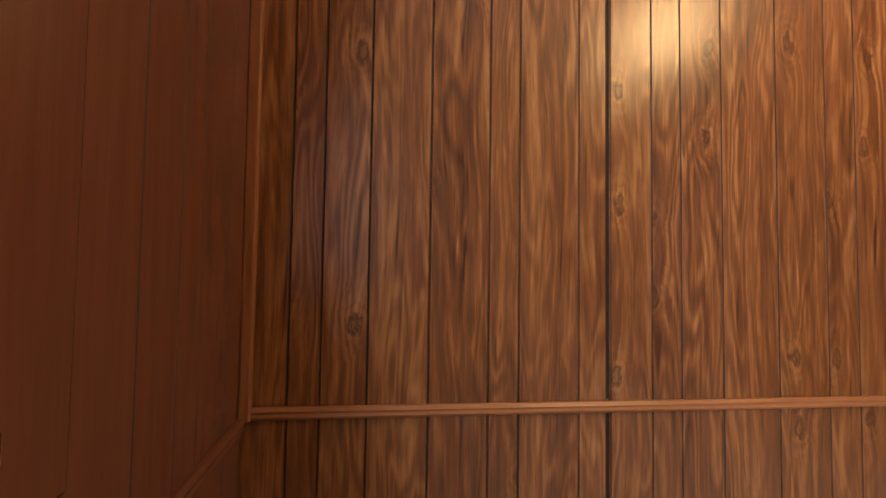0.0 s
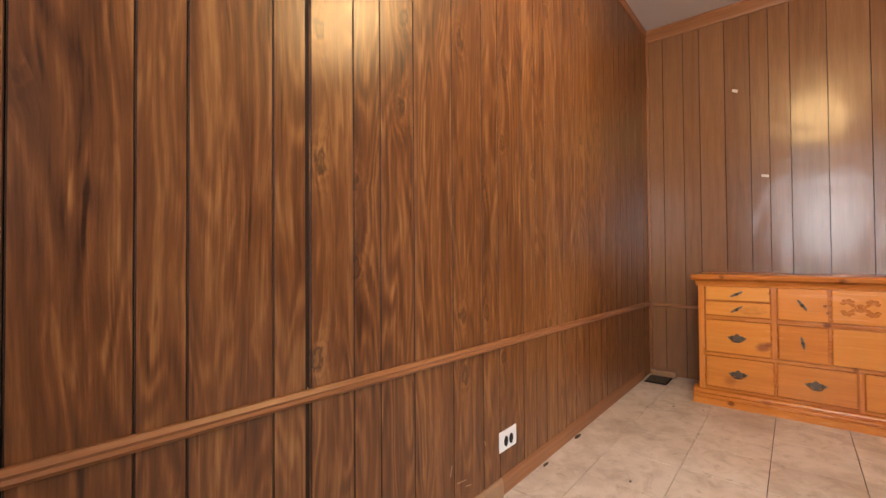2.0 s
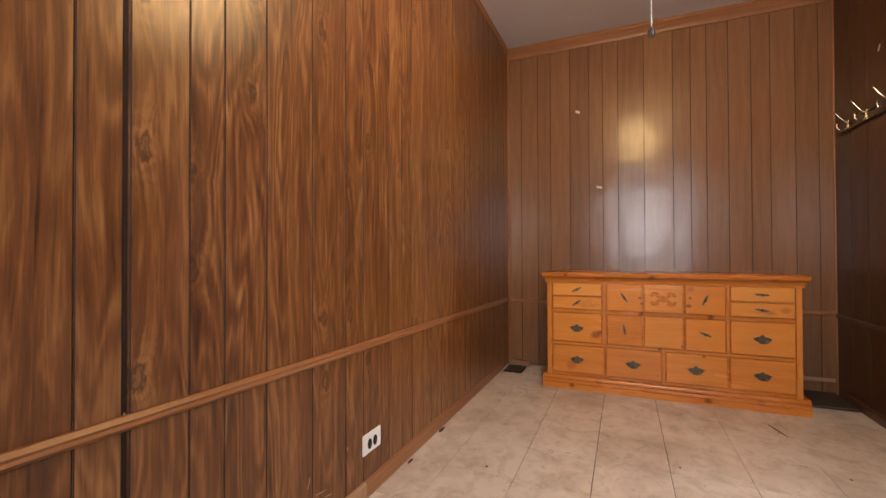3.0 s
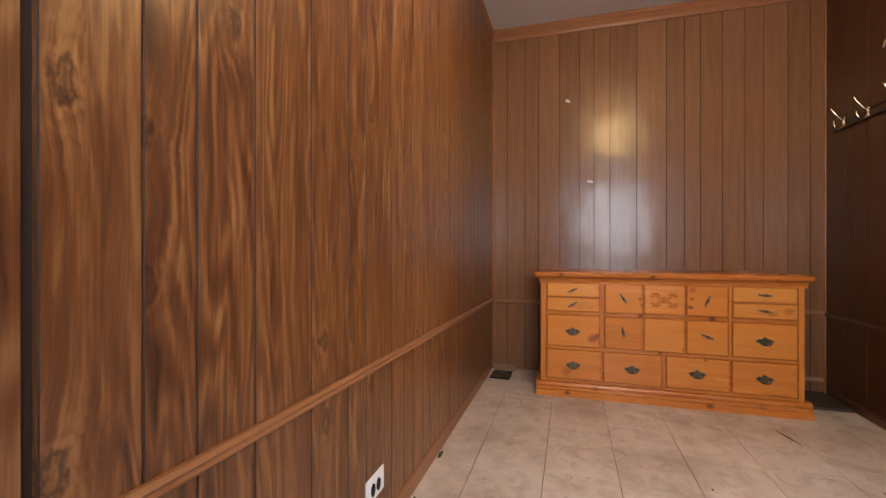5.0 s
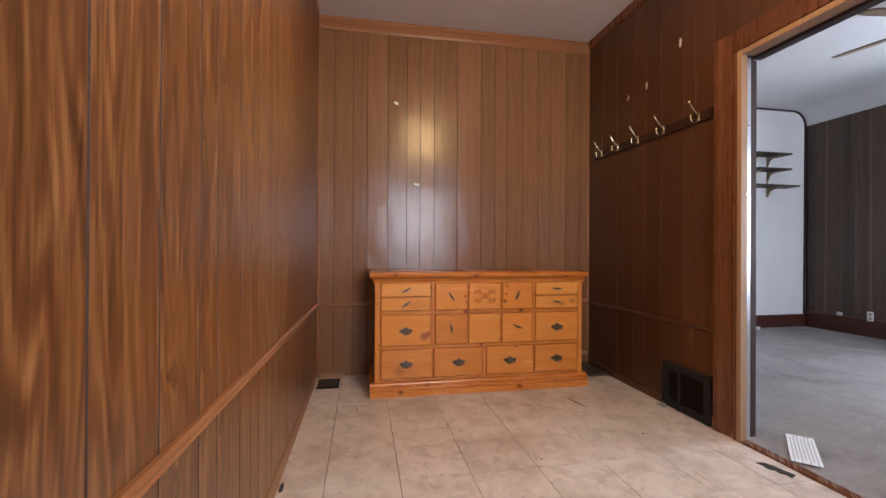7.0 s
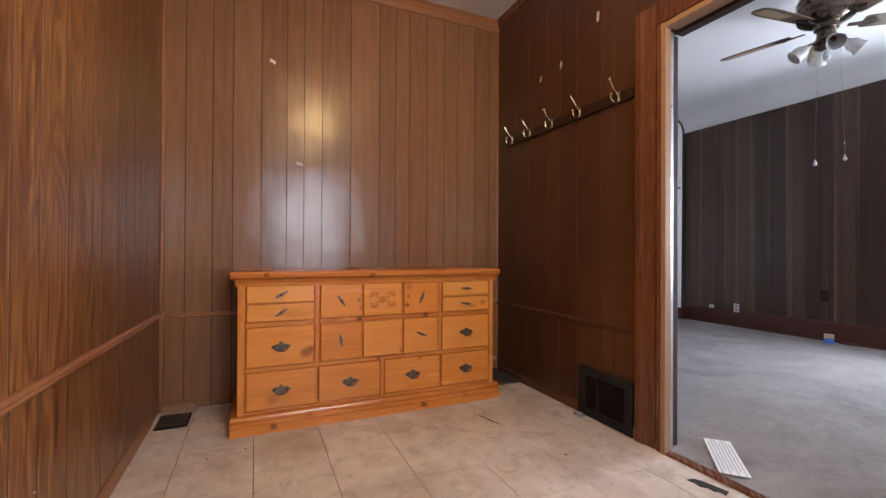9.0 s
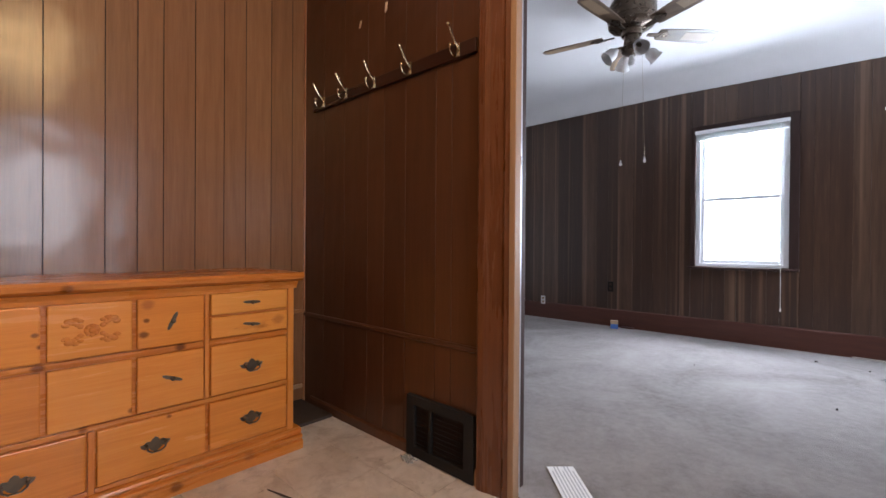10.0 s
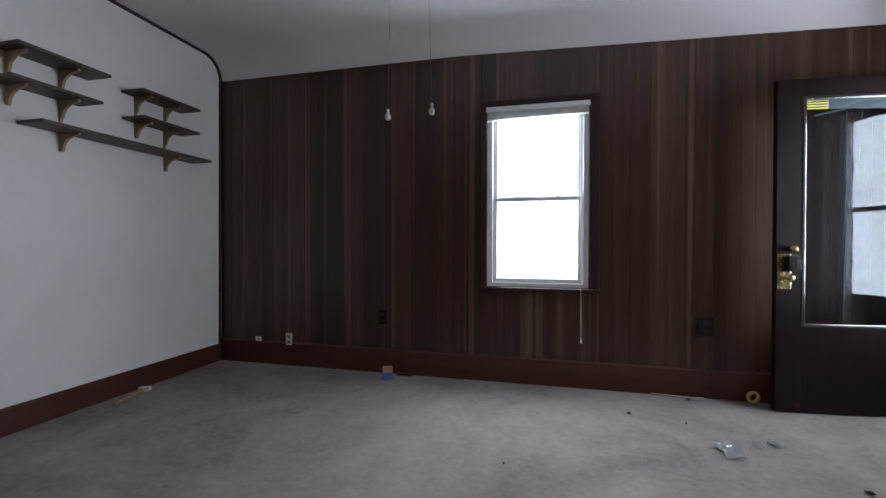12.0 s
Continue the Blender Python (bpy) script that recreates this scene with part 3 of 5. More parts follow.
def crown(bm, axis, a, b, face, s, z, h=0.085, d=0.022):
    o = [(0, -h), (d * 0.5, -h), (d * 0.7, -h * 0.8), (d * 0.7, -h * 0.2), (d, -h * 0.12), (d, -0.001), (0, -0.001)]
    if axis == "x":
        extrude(bm, [(a, face + s * q, z + w) for q, w in o], (b - a, 0, 0))
    else:
        extrude(bm, [(face + s * q, a, z + w) for q, w in o], (0, b - a, 0))
    return bm


solid("trim_crown_east", crown(bmesh.new(), "y", Y0 + P, NF, EF, -1, H1, 0.10), M_TRIM_Y, "reddish oak crown board", "trim", kind="structure")
solid("trim_crown_north", crown(bmesh.new(), "x", WF, EF - 0.023, NF, -1, H1, 0.06, 0.012), M_TRIM, "reddish oak crown board", "trim", kind="structure")
solid("trim_crown_doorway", crown(bmesh.new(), "x", WF, EF - 0.023, SF, 1, H1, 0.06), M_CASING, "red-brown crown board", "trim", kind="structure")
# corner strips
for name, x, y, w, mat in (("trim_corner_north_east", EF - 0.011, NF - 0.011, 0.011, M_TRIM_Z), ("trim_corner_south_east", EF - 0.006, SF + 0.004, 0.006, M_TRIM_Z), ("trim_corner_north_west", WF + 0.014, NF - 0.014, 0.014, M_TRIM_Z)):
    bm = box(bmesh.new(), x - w, x + w, y - w, y + w, 0.0 if "west" not in name else RZ + 0.02, H1 - 0.09, 0.004)
    solid(name, bm, mat, "slim oak corner strip", "trim", kind="structure")


def base(bm, axis, a, b, face, s, h, d=0.012):
    o = [(0, 0), (d, 0), (d, h - 0.012), (d * 0.45, h), (0, h)]
    if axis == "x":
        extrude(bm, [(a, face + s * q, w) for q, w in o], (b - a, 0, 0))
    else:
        extrude(bm, [(face + s * q, a, w) for q, w in o], (0, b - a, 0))
    return bm


solid("baseboard_north_pale", base(bmesh.new(), "x", WF, 2.25, NF, -1, 0.075, 0.014), M_STOP, "pale pine baseboard", "baseboard", kind="structure")
solid("baseboard_north", base(bmesh.new(), "x", 2.255, 4.36, NF, -1, 0.075, 0.006), M_TRIM, "brown oak baseboard", "baseboard", kind="structure")
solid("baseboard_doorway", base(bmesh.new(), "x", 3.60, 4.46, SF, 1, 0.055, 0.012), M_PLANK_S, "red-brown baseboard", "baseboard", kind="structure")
solid("baseboard_doorway_stub", base(bmesh.new(), "x", 3.165, 3.190, SF, 1, 0.07, 0.014), M_STOP, "short pale pine baseboard stub", "baseboard", kind="structure")

# doorway casing, jambs, threshold
door_1 = thing("door_1", (0, 0, 0), "cased doorway without a door, oak and white jambs", "doorway", kind="structure")


def casing_z(bm, x0, x1, y, s, z0, z1, d=0.024):
    """Upright casing with a stepped moulding; the step is on the side of x0, the opening."""
    w = x1 - x0
    o = [(x0, 0), (x0, d * 0.6), (x0 + w * 0.12, d * 0.75), (x0 + w * 0.2, d * 0.55), (x0 + w * 0.6, d * 0.8), (x0 + w * 0.75, d), (x0 + w * 0.95, d), (x1, d * 0.8), (x1, 0)]
    return extrude(bm, [(p, y + s * q, z0) for p, q in o], (0, 0, z1 - z0))


part("casing", casing_z(bmesh.new(), DX1 + 0.004, 3.178, SF - P + 0.001, 1, 0, DH + 0.14, 0.034), M_CASING, door_1)
part("casing", casing_z(bmesh.new(), DX0 - 0.03, 1.86, SF - P + 0.001, 1, 0, DH + 0.14, 0.034), M_STOP, door_1, "tan grooved casing")
bm = box(bmesh.new(), DX0 - 0.03, DX1 + 0.03, Y0 + 0.001, Y0 + 0.03, DH + 0.03, DH + 0.14, 0.004)
part("head_casing", bm, M_CASING, door_1)
# inner frame: pale pine edge, white jamb, dark stop
part("pine_edge", box(bmesh.new(), DX1 - 0.025, DX1 + 0.002, Y0 - 0.014, Y0 + 0.026, 0, DH + 0.028, 0.003), M_STOP, door_1, "pale pine jamb edge")
part("pine_edge", box(bmesh.new(), DX0, DX1 - 0.027, Y0 - 0.05, Y0 + 0.026, DH, DH + 0.028, 0.003), M_STOP, door_1, "pale pine head edge")
part("jamb", box(bmesh.new(), DX1 - 0.004, DX1 + 0.040, Y0 - 0.016, Y0 - 0.056, 0, DH, 0.002), M_JAMB_GREY, door_1, "bright aluminium storm door channel")
part("jamb", box(bmesh.new(), DX0 - 0.025, DX0, Y0 + 0.085, Y0 - 0.080, 0, DH, 0.003), M_JAMB, door_1, "glossy white painted jamb")
part("jamb_stop", box(bmesh.new(), DX1 + 0.014, DX1 + 0.040, Y0 - 0.058, Y0 - 0.112, 0.005, DH, 0.003), M_DARKTRIM, door_1, "dark brown glossy stop")
part("jamb_stop", box(bmesh.new(), DX0 - 0.018, DX0 + 0.004, Y0 - 0.082, Y0 - 0.114, 0.005, DH, 0.003), M_DARKTRIM, door_1, "dark brown stop")
part("jamb_stop", box(bmesh.new(), DX0 + 0.009, DX1 - 0.007, Y0 - 0.06, Y0 - 0.112, DH - 0.01, DH + 0.02, 0.003), M_DARKTRIM, door_1, "dark brown head stop")
for z in (0.98, 1.66):
    bm = tube(bmesh.new(), (DX1 - 0.007, Y0 - 0.04, z), (DX1 - 0.003, Y0 - 0.04, z), 0.0035)
    part("screw_hole", bm, M_BLACK, door_1)
part("strike_plate", box(bmesh.new(), DX1 - 0.0065, DX1 - 0.0035, Y0 - 0.046, Y0 - 0.030, 1.285, 1.32, 0.001), M_CHROME, door_1, "small worn steel strike plate")
part("threshold", extrude(bmesh.new(), [(DX0 - 0.02, Y0 + 0.03, -0.004), (DX0 - 0.02, Y0 + 0.02, 0.008), (DX0 - 0.02, Y0 - 0.02, 0.011), (DX0 - 0.02, Y0 - 0.035, -0.004)], (DX1 - DX0 + 0.04, 0, 0)), M_CASING, door_1, "worn reddish wooden threshold strip")

# surface latch on the white jamb
latch = thing("door_latch", (DX0 - 0.016, -0.152, 1.195), "chrome storm door latch with thumb lever and keyhole", "latch")
part("body", box(bmesh.new(), 0.0, 0.022, -0.03, 0.014, 0.0, 0.135, 0.008), M_CHROME, latch, smooth=True)
bm = extrude(bmesh.new(), [(0.022, -0.012, 0.045), (0.03, -0.012, 0.06), (0.034, -0.012, 0.10), (0.03, -0.012, 0.125), (0.022, -0.012, 0.128)], (0, 0.02, 0))
part("lever", bm, M_CHROME, latch)
part("keyhole", tube(bmesh.new(), (0.022, -0.002, 0.02), (0.0235, -0.002, 0.02), 0.006), M_BLACK, latch)

# ---- entry window in the west wall ----
window_2 = thing("window_2", (0, 0, 0), "white sash window in red-brown casing", "window", kind="structure")
part("casing", box(bmesh.new(), X0 + P, X0 + P + 0.02, WY1 - 0.005, WY1 + 0.115, WZ0 - 0.11, WZ1 + 0.10, 0.005), M_PLANK_W, window_2)
part("casing", box(bmesh.new(), X0 + P, X0 + P + 0.02, WY0 + 0.005, WY0 - 0.115, WZ0 - 0.11, WZ1 + 0.10, 0.005), M_CASING, window_2)
part("casing", box(bmesh.new(), X0 + P, X0 + P + 0.019, WY0 + 0.006, WY1 - 0.006, WZ1 - 0.005, WZ1 + 0.10, 0.005), M_CASING, window_2)
part("window_sill", box(bmesh.new(), X0 - 0.06, X0 + P + 0.05, WY0 + 0.006, WY1 - 0.006, WZ0 - 0.03, WZ0, 0.005), M_CASING, window_2)
for z0, z1, x in ((WZ0, (WZ0 + WZ1) / 2 + 0.02, 0.27), ((WZ0 + WZ1) / 2 - 0.02, WZ1, 0.235)):
    bm = bmesh.new()
    for y0, y1, a, b in ((WY0, WY0 + 0.05, z0, z1), (WY1 - 0.05, WY1, z0, z1), (WY0 + 0.05, WY1 - 0.05, z0, z0 + 0.04), (WY0 + 0.05, WY1 - 0.05, z1 - 0.04, z1)):
        box(bm, x, x + 0.03, y0, y1, a, b)
    part("sash", bm, M_VINYL, window_2)

# ---- dresser ----


def bail_pull(parent, y, z):
    """Bat-wing backplate with two posts and a hanging bail, on a front that looks to -x."""
    bm = bmesh.new()
    half = [(0.0, 0.030), (0.009, 0.024), (0.015, 0.014), (0.027, 0.017), (0.035, 0.010), (0.049, 0.007), (0.044, -0.004), (0.034, -0.011), (0.022, -0.008), (0.014, -0.018), (0.0, -0.027)]
    o = [(0.0, y, z) for y, z in half] + [(0.0, -y, z) for y, z in half[-2:0:-1]]
    extrude(bm, o, (-0.003, 0, 0))
    plate = part("handle", bm, M_DARKBRASS, parent, "dark antique brass bail pull")
    plate.location = (FX - 0.001, y, z)
    b = bmesh.new()
    for s in (-1, 1):
        tube(b, (-0.003, s * 0.030, 0.006), (-0.018, s * 0.030, 0.006), 0.005, 0.004)
        ball(b, (-0.018, s * 0.030, 0.006), 0.006, seg=8)
    bend(b, [(-0.018, -0.030, 0.006), (-0.02, -0.028, -0.010), (-0.021, -0.015, -0.020), (-0.021, 0.015, -0.020), (-0.02, 0.028, -0.010), (-0.018, 0.030, 0.006)], 0.0032, 6)
    part("bail", b, M_DARKBRASS, plate, smooth=True)


def bar_pull(parent, y, z, lean):
    """A slim knob plate that has slipped round on its one screw."""
    bm = bmesh.new()
    o = []
    for i in range(16):
        a = 2 * math.pi * i / 16
        o.append((0.0, (0.030 + 0.008 * math.cos(2 * a)) * math.cos(a), 0.009 * math.sin(a) * (1 + 0.3 * math.cos(2 * a))))
    extrude(bm, o, (-0.004, 0, 0))
    ball(bm, (-0.012, 0, 0), 0.009, (0.9, 1, 1), 10)
    tube(bm, (-0.003, 0, 0), (-0.01, 0, 0), 0.005)
    ob = part("handle", bm, M_DARKBRASS, parent, "dark brass pull, turned askew")
    ob.matrix_basis = pose(FX - 0.001, y, z, lean, 0, 0)


FX = 4.025                    # drawer fronts
DYL, DYR, DB = 1.752, 0.235, 4.51
dresser = thing("dresser", (0, 0, 0), "honey pine dresser with many drawers and dark brass pulls", "dresser")
DW = DYL - DYR


def dy(s):
    return DYL - s * DW


bm = bmesh.new()
box(bm, FX + 0.012, DB, DYR, DYL, 0.06, 0.80)
part("carcass", bm, M_PINE_F, dresser)
part("top", extrude(bmesh.new(), [(DB + 0.01, DYL + 0.035, 0.80), (FX - 0.012, DYL + 0.035, 0.80), (FX - 0.03, DYL + 0.035, 0.812), (FX - 0.035, DYL + 0.035, 0.83), (FX - 0.028, DYL + 0.035, 0.84), (DB + 0.01, DYL + 0.035, 0.84)], (0, -DW - 0.07, 0)), M_PINE_F, dresser)
part("cove_moulding", extrude(bmesh.new(), [(FX + 0.01, DYL + 0.012, 0.765), (FX - 0.004, DYL + 0.012, 0.765), (FX - 0.008, DYL + 0.012, 0.78), (FX - 0.022, DYL + 0.012, 0.799), (FX + 0.01, DYL + 0.012, 0.799)], (0, -DW - 0.024, 0)), M_PINE_F, dresser)
part("base_moulding", extrude(bmesh.new(), [(DB, DYL + 0.032, 0.0), (FX - 0.036, DYL + 0.032, 0.0), (FX - 0.036, DYL + 0.032, 0.036), (FX - 0.031, DYL + 0.032, 0.041), (FX - 0.024, DYL + 0.032, 0.042), (FX - 0.024, DYL + 0.032, 0.048), (FX - 0.032, DYL + 0.032, 0.053), (FX - 0.030, DYL + 0.032, 0.064), (FX - 0.016, DYL + 0.032, 0.067), (FX - 0.016, DYL + 0.032, 0.073), (FX - 0.022, DYL + 0.032, 0.078), (FX - 0.018, DYL + 0.032, 0.088), (FX - 0.006, DYL + 0.032, 0.094), (DB, DYL + 0.032, 0.094)], (0, -DW - 0.064, 0)), M_PINE_F, dresser)
# face frame: stiles and rails
for a, b, z0, z1 in ((0.0, 0.022, 0.094, 0.765), (0.98, 1.0, 0.094, 0.765), (0.254, 0.268, 0.335, 0.765), (0.744, 0.754, 0.335, 0.765), (0.500, 0.512, 0.094, 0.315)):
    part("stile", box(bmesh.new(), FX - 0.001, FX + 0.0115, dy(a), dy(b), z0, z1, 0.002), M_PINE_Z, dresser)
for a, b, z0, z1 in ((0.0225, 0.9795, 0.768, 0.789), (0.0225, 0.2535, 0.553, 0.572), (0.2685, 0.7435, 0.553, 0.572), (0.7545, 0.9795, 0.553, 0.572), (0.0225, 0.9795, 0.318, 0.334), (0.0225, 0.4995, 0.095, 0.112), (0.5125, 0.9795, 0.095, 0.112)):
    part("rail", box(bmesh.new(), FX - 0.0005, FX + 0.0115, dy(a), dy(b), z0, z1, 0.002), M_PINE_F, dresser)


def drawer(a, b, z0, z1, split=False):
    if split:
        zm = (z0 + z1) / 2
        first = drawer(a, b, zm + 0.002, z1)
        return first, drawer(a, b, z0, zm - 0.002)
    bm = box(bmesh.new(), FX - 0.010, FX + 0.0118, dy(a) - 0.0035, dy(b) + 0.0035, z0 + 0.003, z1 - 0.003, 0.005)
    return part("drawer_front", bm, M_PINE_Y, dresser)


A1, A2, A3, A4, A5 = (0.025, 0.252), (0.2705, 0.4235), (0.4285, 0.5845), (0.5895, 0.7425), (0.7555, 0.9775)
R1, R2, R3 = (0.575, 0.766), (0.338, 0.550), (0.1135, 0.3155)
fronts = {}
fronts["1"] = drawer(*A1, *R1, True)
fronts["5"] = drawer(*A5, *R1, True)
for key, col, row in (("2", A2, R1), ("3", A3, R1), ("4", A4, R1), ("6", A1, R2), ("7", A2, R2), ("8", A3, R2), ("9", A4, R2), ("10", A5, R2), ("11", (0.025, 0.2595), R3), ("12", (0.2645, 0.4985), R3), ("13", (0.5135, 0.7475), R3), ("14", (0.7525, 0.9775), R3)):
    fronts[key] = drawer(*col, *row)
FX = FX - 0.010


def mid(c):
    return dy((c[0] + c[1]) / 2)


bar_pull(fronts["1"][0], mid(A1), 0.718, -28)
bar_pull(fronts["1"][1], mid(A1), 0.622, -35)
bar_pull(fronts["5"][0], mid(A5), 0.718, 3)
bar_pull(fronts["5"][1], mid(A5), 0.622, 8)
bar_pull(fronts["2"], mid(A2), 0.672, 55)
bar_pull(fronts["4"], mid(A4), 0.672, -65)
bar_pull(fronts["7"], mid(A2), 0.450, 80)
bar_pull(fronts["9"], mid(A4), 0.450, 22)
for key, c, z in (("6", A1, 0.440), ("10", A5, 0.440), ("11", (0.02, 0.26), 0.212), ("12", (0.265, 0.50), 0.212), ("13", (0.512, 0.747), 0.212), ("14", (0.753, 0.978), 0.212)):
    bail_pull(fronts[key], mid(c), z)
# carved rosette with leaves
bm = bmesh.new()
cy, cz = mid(A3), 0.670
bmesh.ops.create_cone(bm, cap_ends=True, segments=16, radius1=0.022, radius2=0.016, depth=0.006, matrix=pose(FX - 0.003, cy, cz, 0, -90, 0))
ball(bm, (FX - 0.006, cy, cz), 0.010, (0.6, 1, 1), 10)
for sy in (-1, 1):
    for sz in (-1, 1):
        for k in range(6):
            a = 0.35 + 0.5 * k
            ball(bm, (FX - 0.001, cy + sy * (0.030 + 0.009 * k), cz + sz * (0.010 + 0.014 * math.sin(a) + 0.002 * k)), 0.0085 - 0.0006 * k, (0.5, 1.1, 0.9), 8)
        ball(bm, (FX - 0.001, cy + sy * 0.052, cz + sz * 0.034), 0.008, (0.5, 1.4, 0.6), 8)
for sy in (-1, 1):
    for sz in (-1, 1):
        for q, (oy, oz, rr) in enumerate(((0.060, 0.036, 0.012), (0.044, 0.041, 0.009), (0.068, 0.022, 0.009), (0.030, 0.034, 0.008))):
            ball(bm, (FX - 0.0005, cy + sy * oy, cz + sz * oz), rr, (0.45, 1.2, 0.8), 8)
for k in range(8):
    a = math.pi * k / 4
    ball(bm, (FX - 0.004, cy + 0.016 * math.cos(a), cz + 0.016 * math.sin(a)), 0.007, (0.5, 1, 1), 8)
part("carving", bm, M_PINE_Y, fronts["3"], "carved flower with leaves", smooth=True)

# ---- coat hooks ----
hb = box(bmesh.new(), 3.196, 4.43, SF, SF + 0.018, 1.753, 1.813, 0.004)
for v in hb.verts:
    v.co.z += 0.008 * (v.co.x - 3.2)
hook_rail = solid("hook_rail", hb, M_HOOKBOARD, "dark brown board for coat hooks on the wall", "hook rail")


def coat_hook():
    ob = thing("coat_hook", (0, 0, 0), "pale brass double coat hook on dark board", "coat hook", "coat hooks")
    bm = bmesh.new()
    box(bm, -0.009, 0.009, 0, 0.004, -0.03, 0.03, 0.002)
    part("backplate", bm, M_PALEBRASS, ob)
    bm = bmesh.new()
    pts = [(0, 0.004, 0.0)]
    for i in range(9):
        a = i / 8
        pts.append((0, 0.006 + 0.058 * a, 0.012 + 0.035 * a + 0.032 * a * a))
    bend(bm, pts, 0.0042, 8)
    ball(bm, (0, 0.066, 0.082), 0.0085, seg=10)
    part("upper_prong", bm, M_PALEBRASS, ob, smooth=True)
    bm = bmesh.new()
    pts = []
    for i in range(11):
        a = math.pi * (1.0 + 1.15 * i / 10)
        pts.append((0, 0.030 + 0.026 * math.cos(a), -0.008 + 0.026 * math.sin(a)))
    bend(bm, pts, 0.0042, 8)
    ball(bm, pts[-1], 0.0085, seg=10)
    part("lower_prong", bm, M_PALEBRASS, ob, smooth=True)
    return ob


hook = coat_hook()
hook.matrix_basis = pose(3.286, SF + 0.018, 1.784)
for x in (3.58, 3.842, 4.084, 4.308):
    copy_thing(hook, pose(x, SF + 0.018, 1.784 + 0.014 * (x - 3.286)))

# ---- wall register ----
vent = thing("wall_register", (0, 0, 0), "dark metal heating register low on the wall", "vent")
VX0, VX1 = 3.192, 3.585
bm = bmesh.new()
for x0, x1, z0, z1 in ((VX0, VX0 + 0.05, 0.003, 0.282), (VX1 - 0.05, VX1, 0.003, 0.282), (VX0 + 0.05, VX1 - 0.05, 0.005, 0.05), (VX0 + 0.05, VX1 - 0.05, 0.240, 0.282)):
    box(bm, x0, x1, SF, SF + 0.022, z0, z1)
part("frame", bm, M_BLACK, vent)
part("backing", box(bmesh.new(), VX0 + 0.05, VX1 - 0.05, SF + 0.001, SF + 0.003, 0.05, 0.240), M_CORE, vent)
for i in range(9):
    z = 0.06 + 0.0205 * i
    part("slat", extrude(bmesh.new(), [(VX0 + 0.05, SF + 0.004, z), (VX0 + 0.05, SF + 0.016, z + 0.006), (VX0 + 0.05, SF + 0.016, z + 0.009), (VX0 + 0.05, SF + 0.004, z + 0.003)], (VX1 - VX0 - 0.1, 0, 0)), M_BLACK, vent)
part("mullion", box(bmesh.new(), 3.43, 3.445, SF + 0.004, SF + 0.02, 0.05, 0.240), M_BLACK, vent)

# ---- wall outlet ----


def outlet(name, m, dark_face=True, label="white duplex outlet plate", plate=None):
    """A cover plate that looks along its own -y."""
    ob = thing(name, (0, 0, 0), label, "outlet")
    ob.matrix_world = m
    part("cover_plate", box(bmesh.new(), -0.066, 0.066, -0.006, 0.0, -0.041, 0.041, 0.003), plate or M_PLATE, ob)
    for x in (-0.02, 0.02):
        bm = bmesh.new()
        bmesh.ops.create_cone(bm, cap_ends=True, segments=14, radius1=0.014, radius2=0.014, depth=0.003, matrix=Matrix.LocRotScale((x, -0.007, -0.004), Euler((radians(90), 0, 0)), (1, 1.5, 1)))
        part("socket", bm, M_BLACK if dark_face else M_PLATE, ob)
    return ob


outlet("outlet", pose(2.303, NF, 0.216), True, "white oblong outlet plate with two dark sockets")

# ---- ceiling lamp and its cord ----
pendant = thing("ceiling_lamp", (2.36, 1.05, H1), "bare warm bulb in a white ceiling lampholder", "ceiling lamp")
part("lampholder", lathe(bmesh.new(), [(0.0, 0.0), (0.055, 0.0), (0.055, -0.012), (0.03, -0.03), (0.012, -0.05), (0.012, -0.14), (0.022, -0.15), (0.018, -0.186), (0.0, -0.186)], Matrix.Identity(4)), M_PLATE, pendant, smooth=True)
part("bulb", lathe(bmesh.new(), [(0.0, -0.29), (0.015, -0.287), (0.028, -0.265), (0.03, -0.25), (0.02, -0.215), (0.014, -0.187)], Matrix.Identity(4)), M_FROST, pendant, smooth=True)
cord = tube(bmesh.new(), (1.47, 1.184, H1), (1.47, 1.184, 1.29), 0.0012, seg=6)
ball(cord, (1.47, 1.184, 1.287), 0.005, (1, 1, 1.6), 8)
solid("pull_cord", cord, M_DARKBRASS, "thin dark pull cord hanging from the ceiling", "cord")

# ---- living room: wall boards, base, trim ----
solid("baseboard_south", base(bmesh.new(), "x", LX0 + 0.011, LX1 - 0.012, LY0, 1, 0.215, 0.016), M_REDBASE, "tall reddish brown baseboard", "baseboard", kind="structure")
solid("baseboard_living_east", base(bmesh.new(), "y", LY0 + 0.017, LY1, LX1, -1, 0.165, 0.016), M_REDBASE_Y, "tall reddish brown baseboard", "baseboard", kind="structure")
solid("baseboard_living_west", base(bmesh.new(), "y", FY1 + 0.10, LY1, LX0 + P, 1, 0.20, 0.016), M_REDBASE_Y, "tall reddish brown baseboard", "baseboard", kind="structure")
# dark bead where the white wall meets ceiling, cove and panelling
bm = bmesh.new()
line = [(LY0 + 0.017, 0.166)] + [(y, z) for y, z in prof[1:10][::-1]] + [(LY1, H2)]
inner = []
for k, (y, z) in enumerate(line):
    a = Vector(line[max(k - 1, 0)])
    b = Vector(line[min(k + 1, len(line) - 1)])
    t = (b - a).normalized()
    inner.append((y + 0.020 * t.y, z - 0.020 * t.x))
for k in range(len(line) - 1):
    q = [line[k], line[k + 1], inner[k + 1], inner[k]]
    extrude(bm, [(LX1 - 0.016, y, z) for y, z in q], (0.0155, 0, 0))
solid("trim_bead", bm, M_DARKTRIM, "thin dark bead round the white wall", "trim", kind="structure")

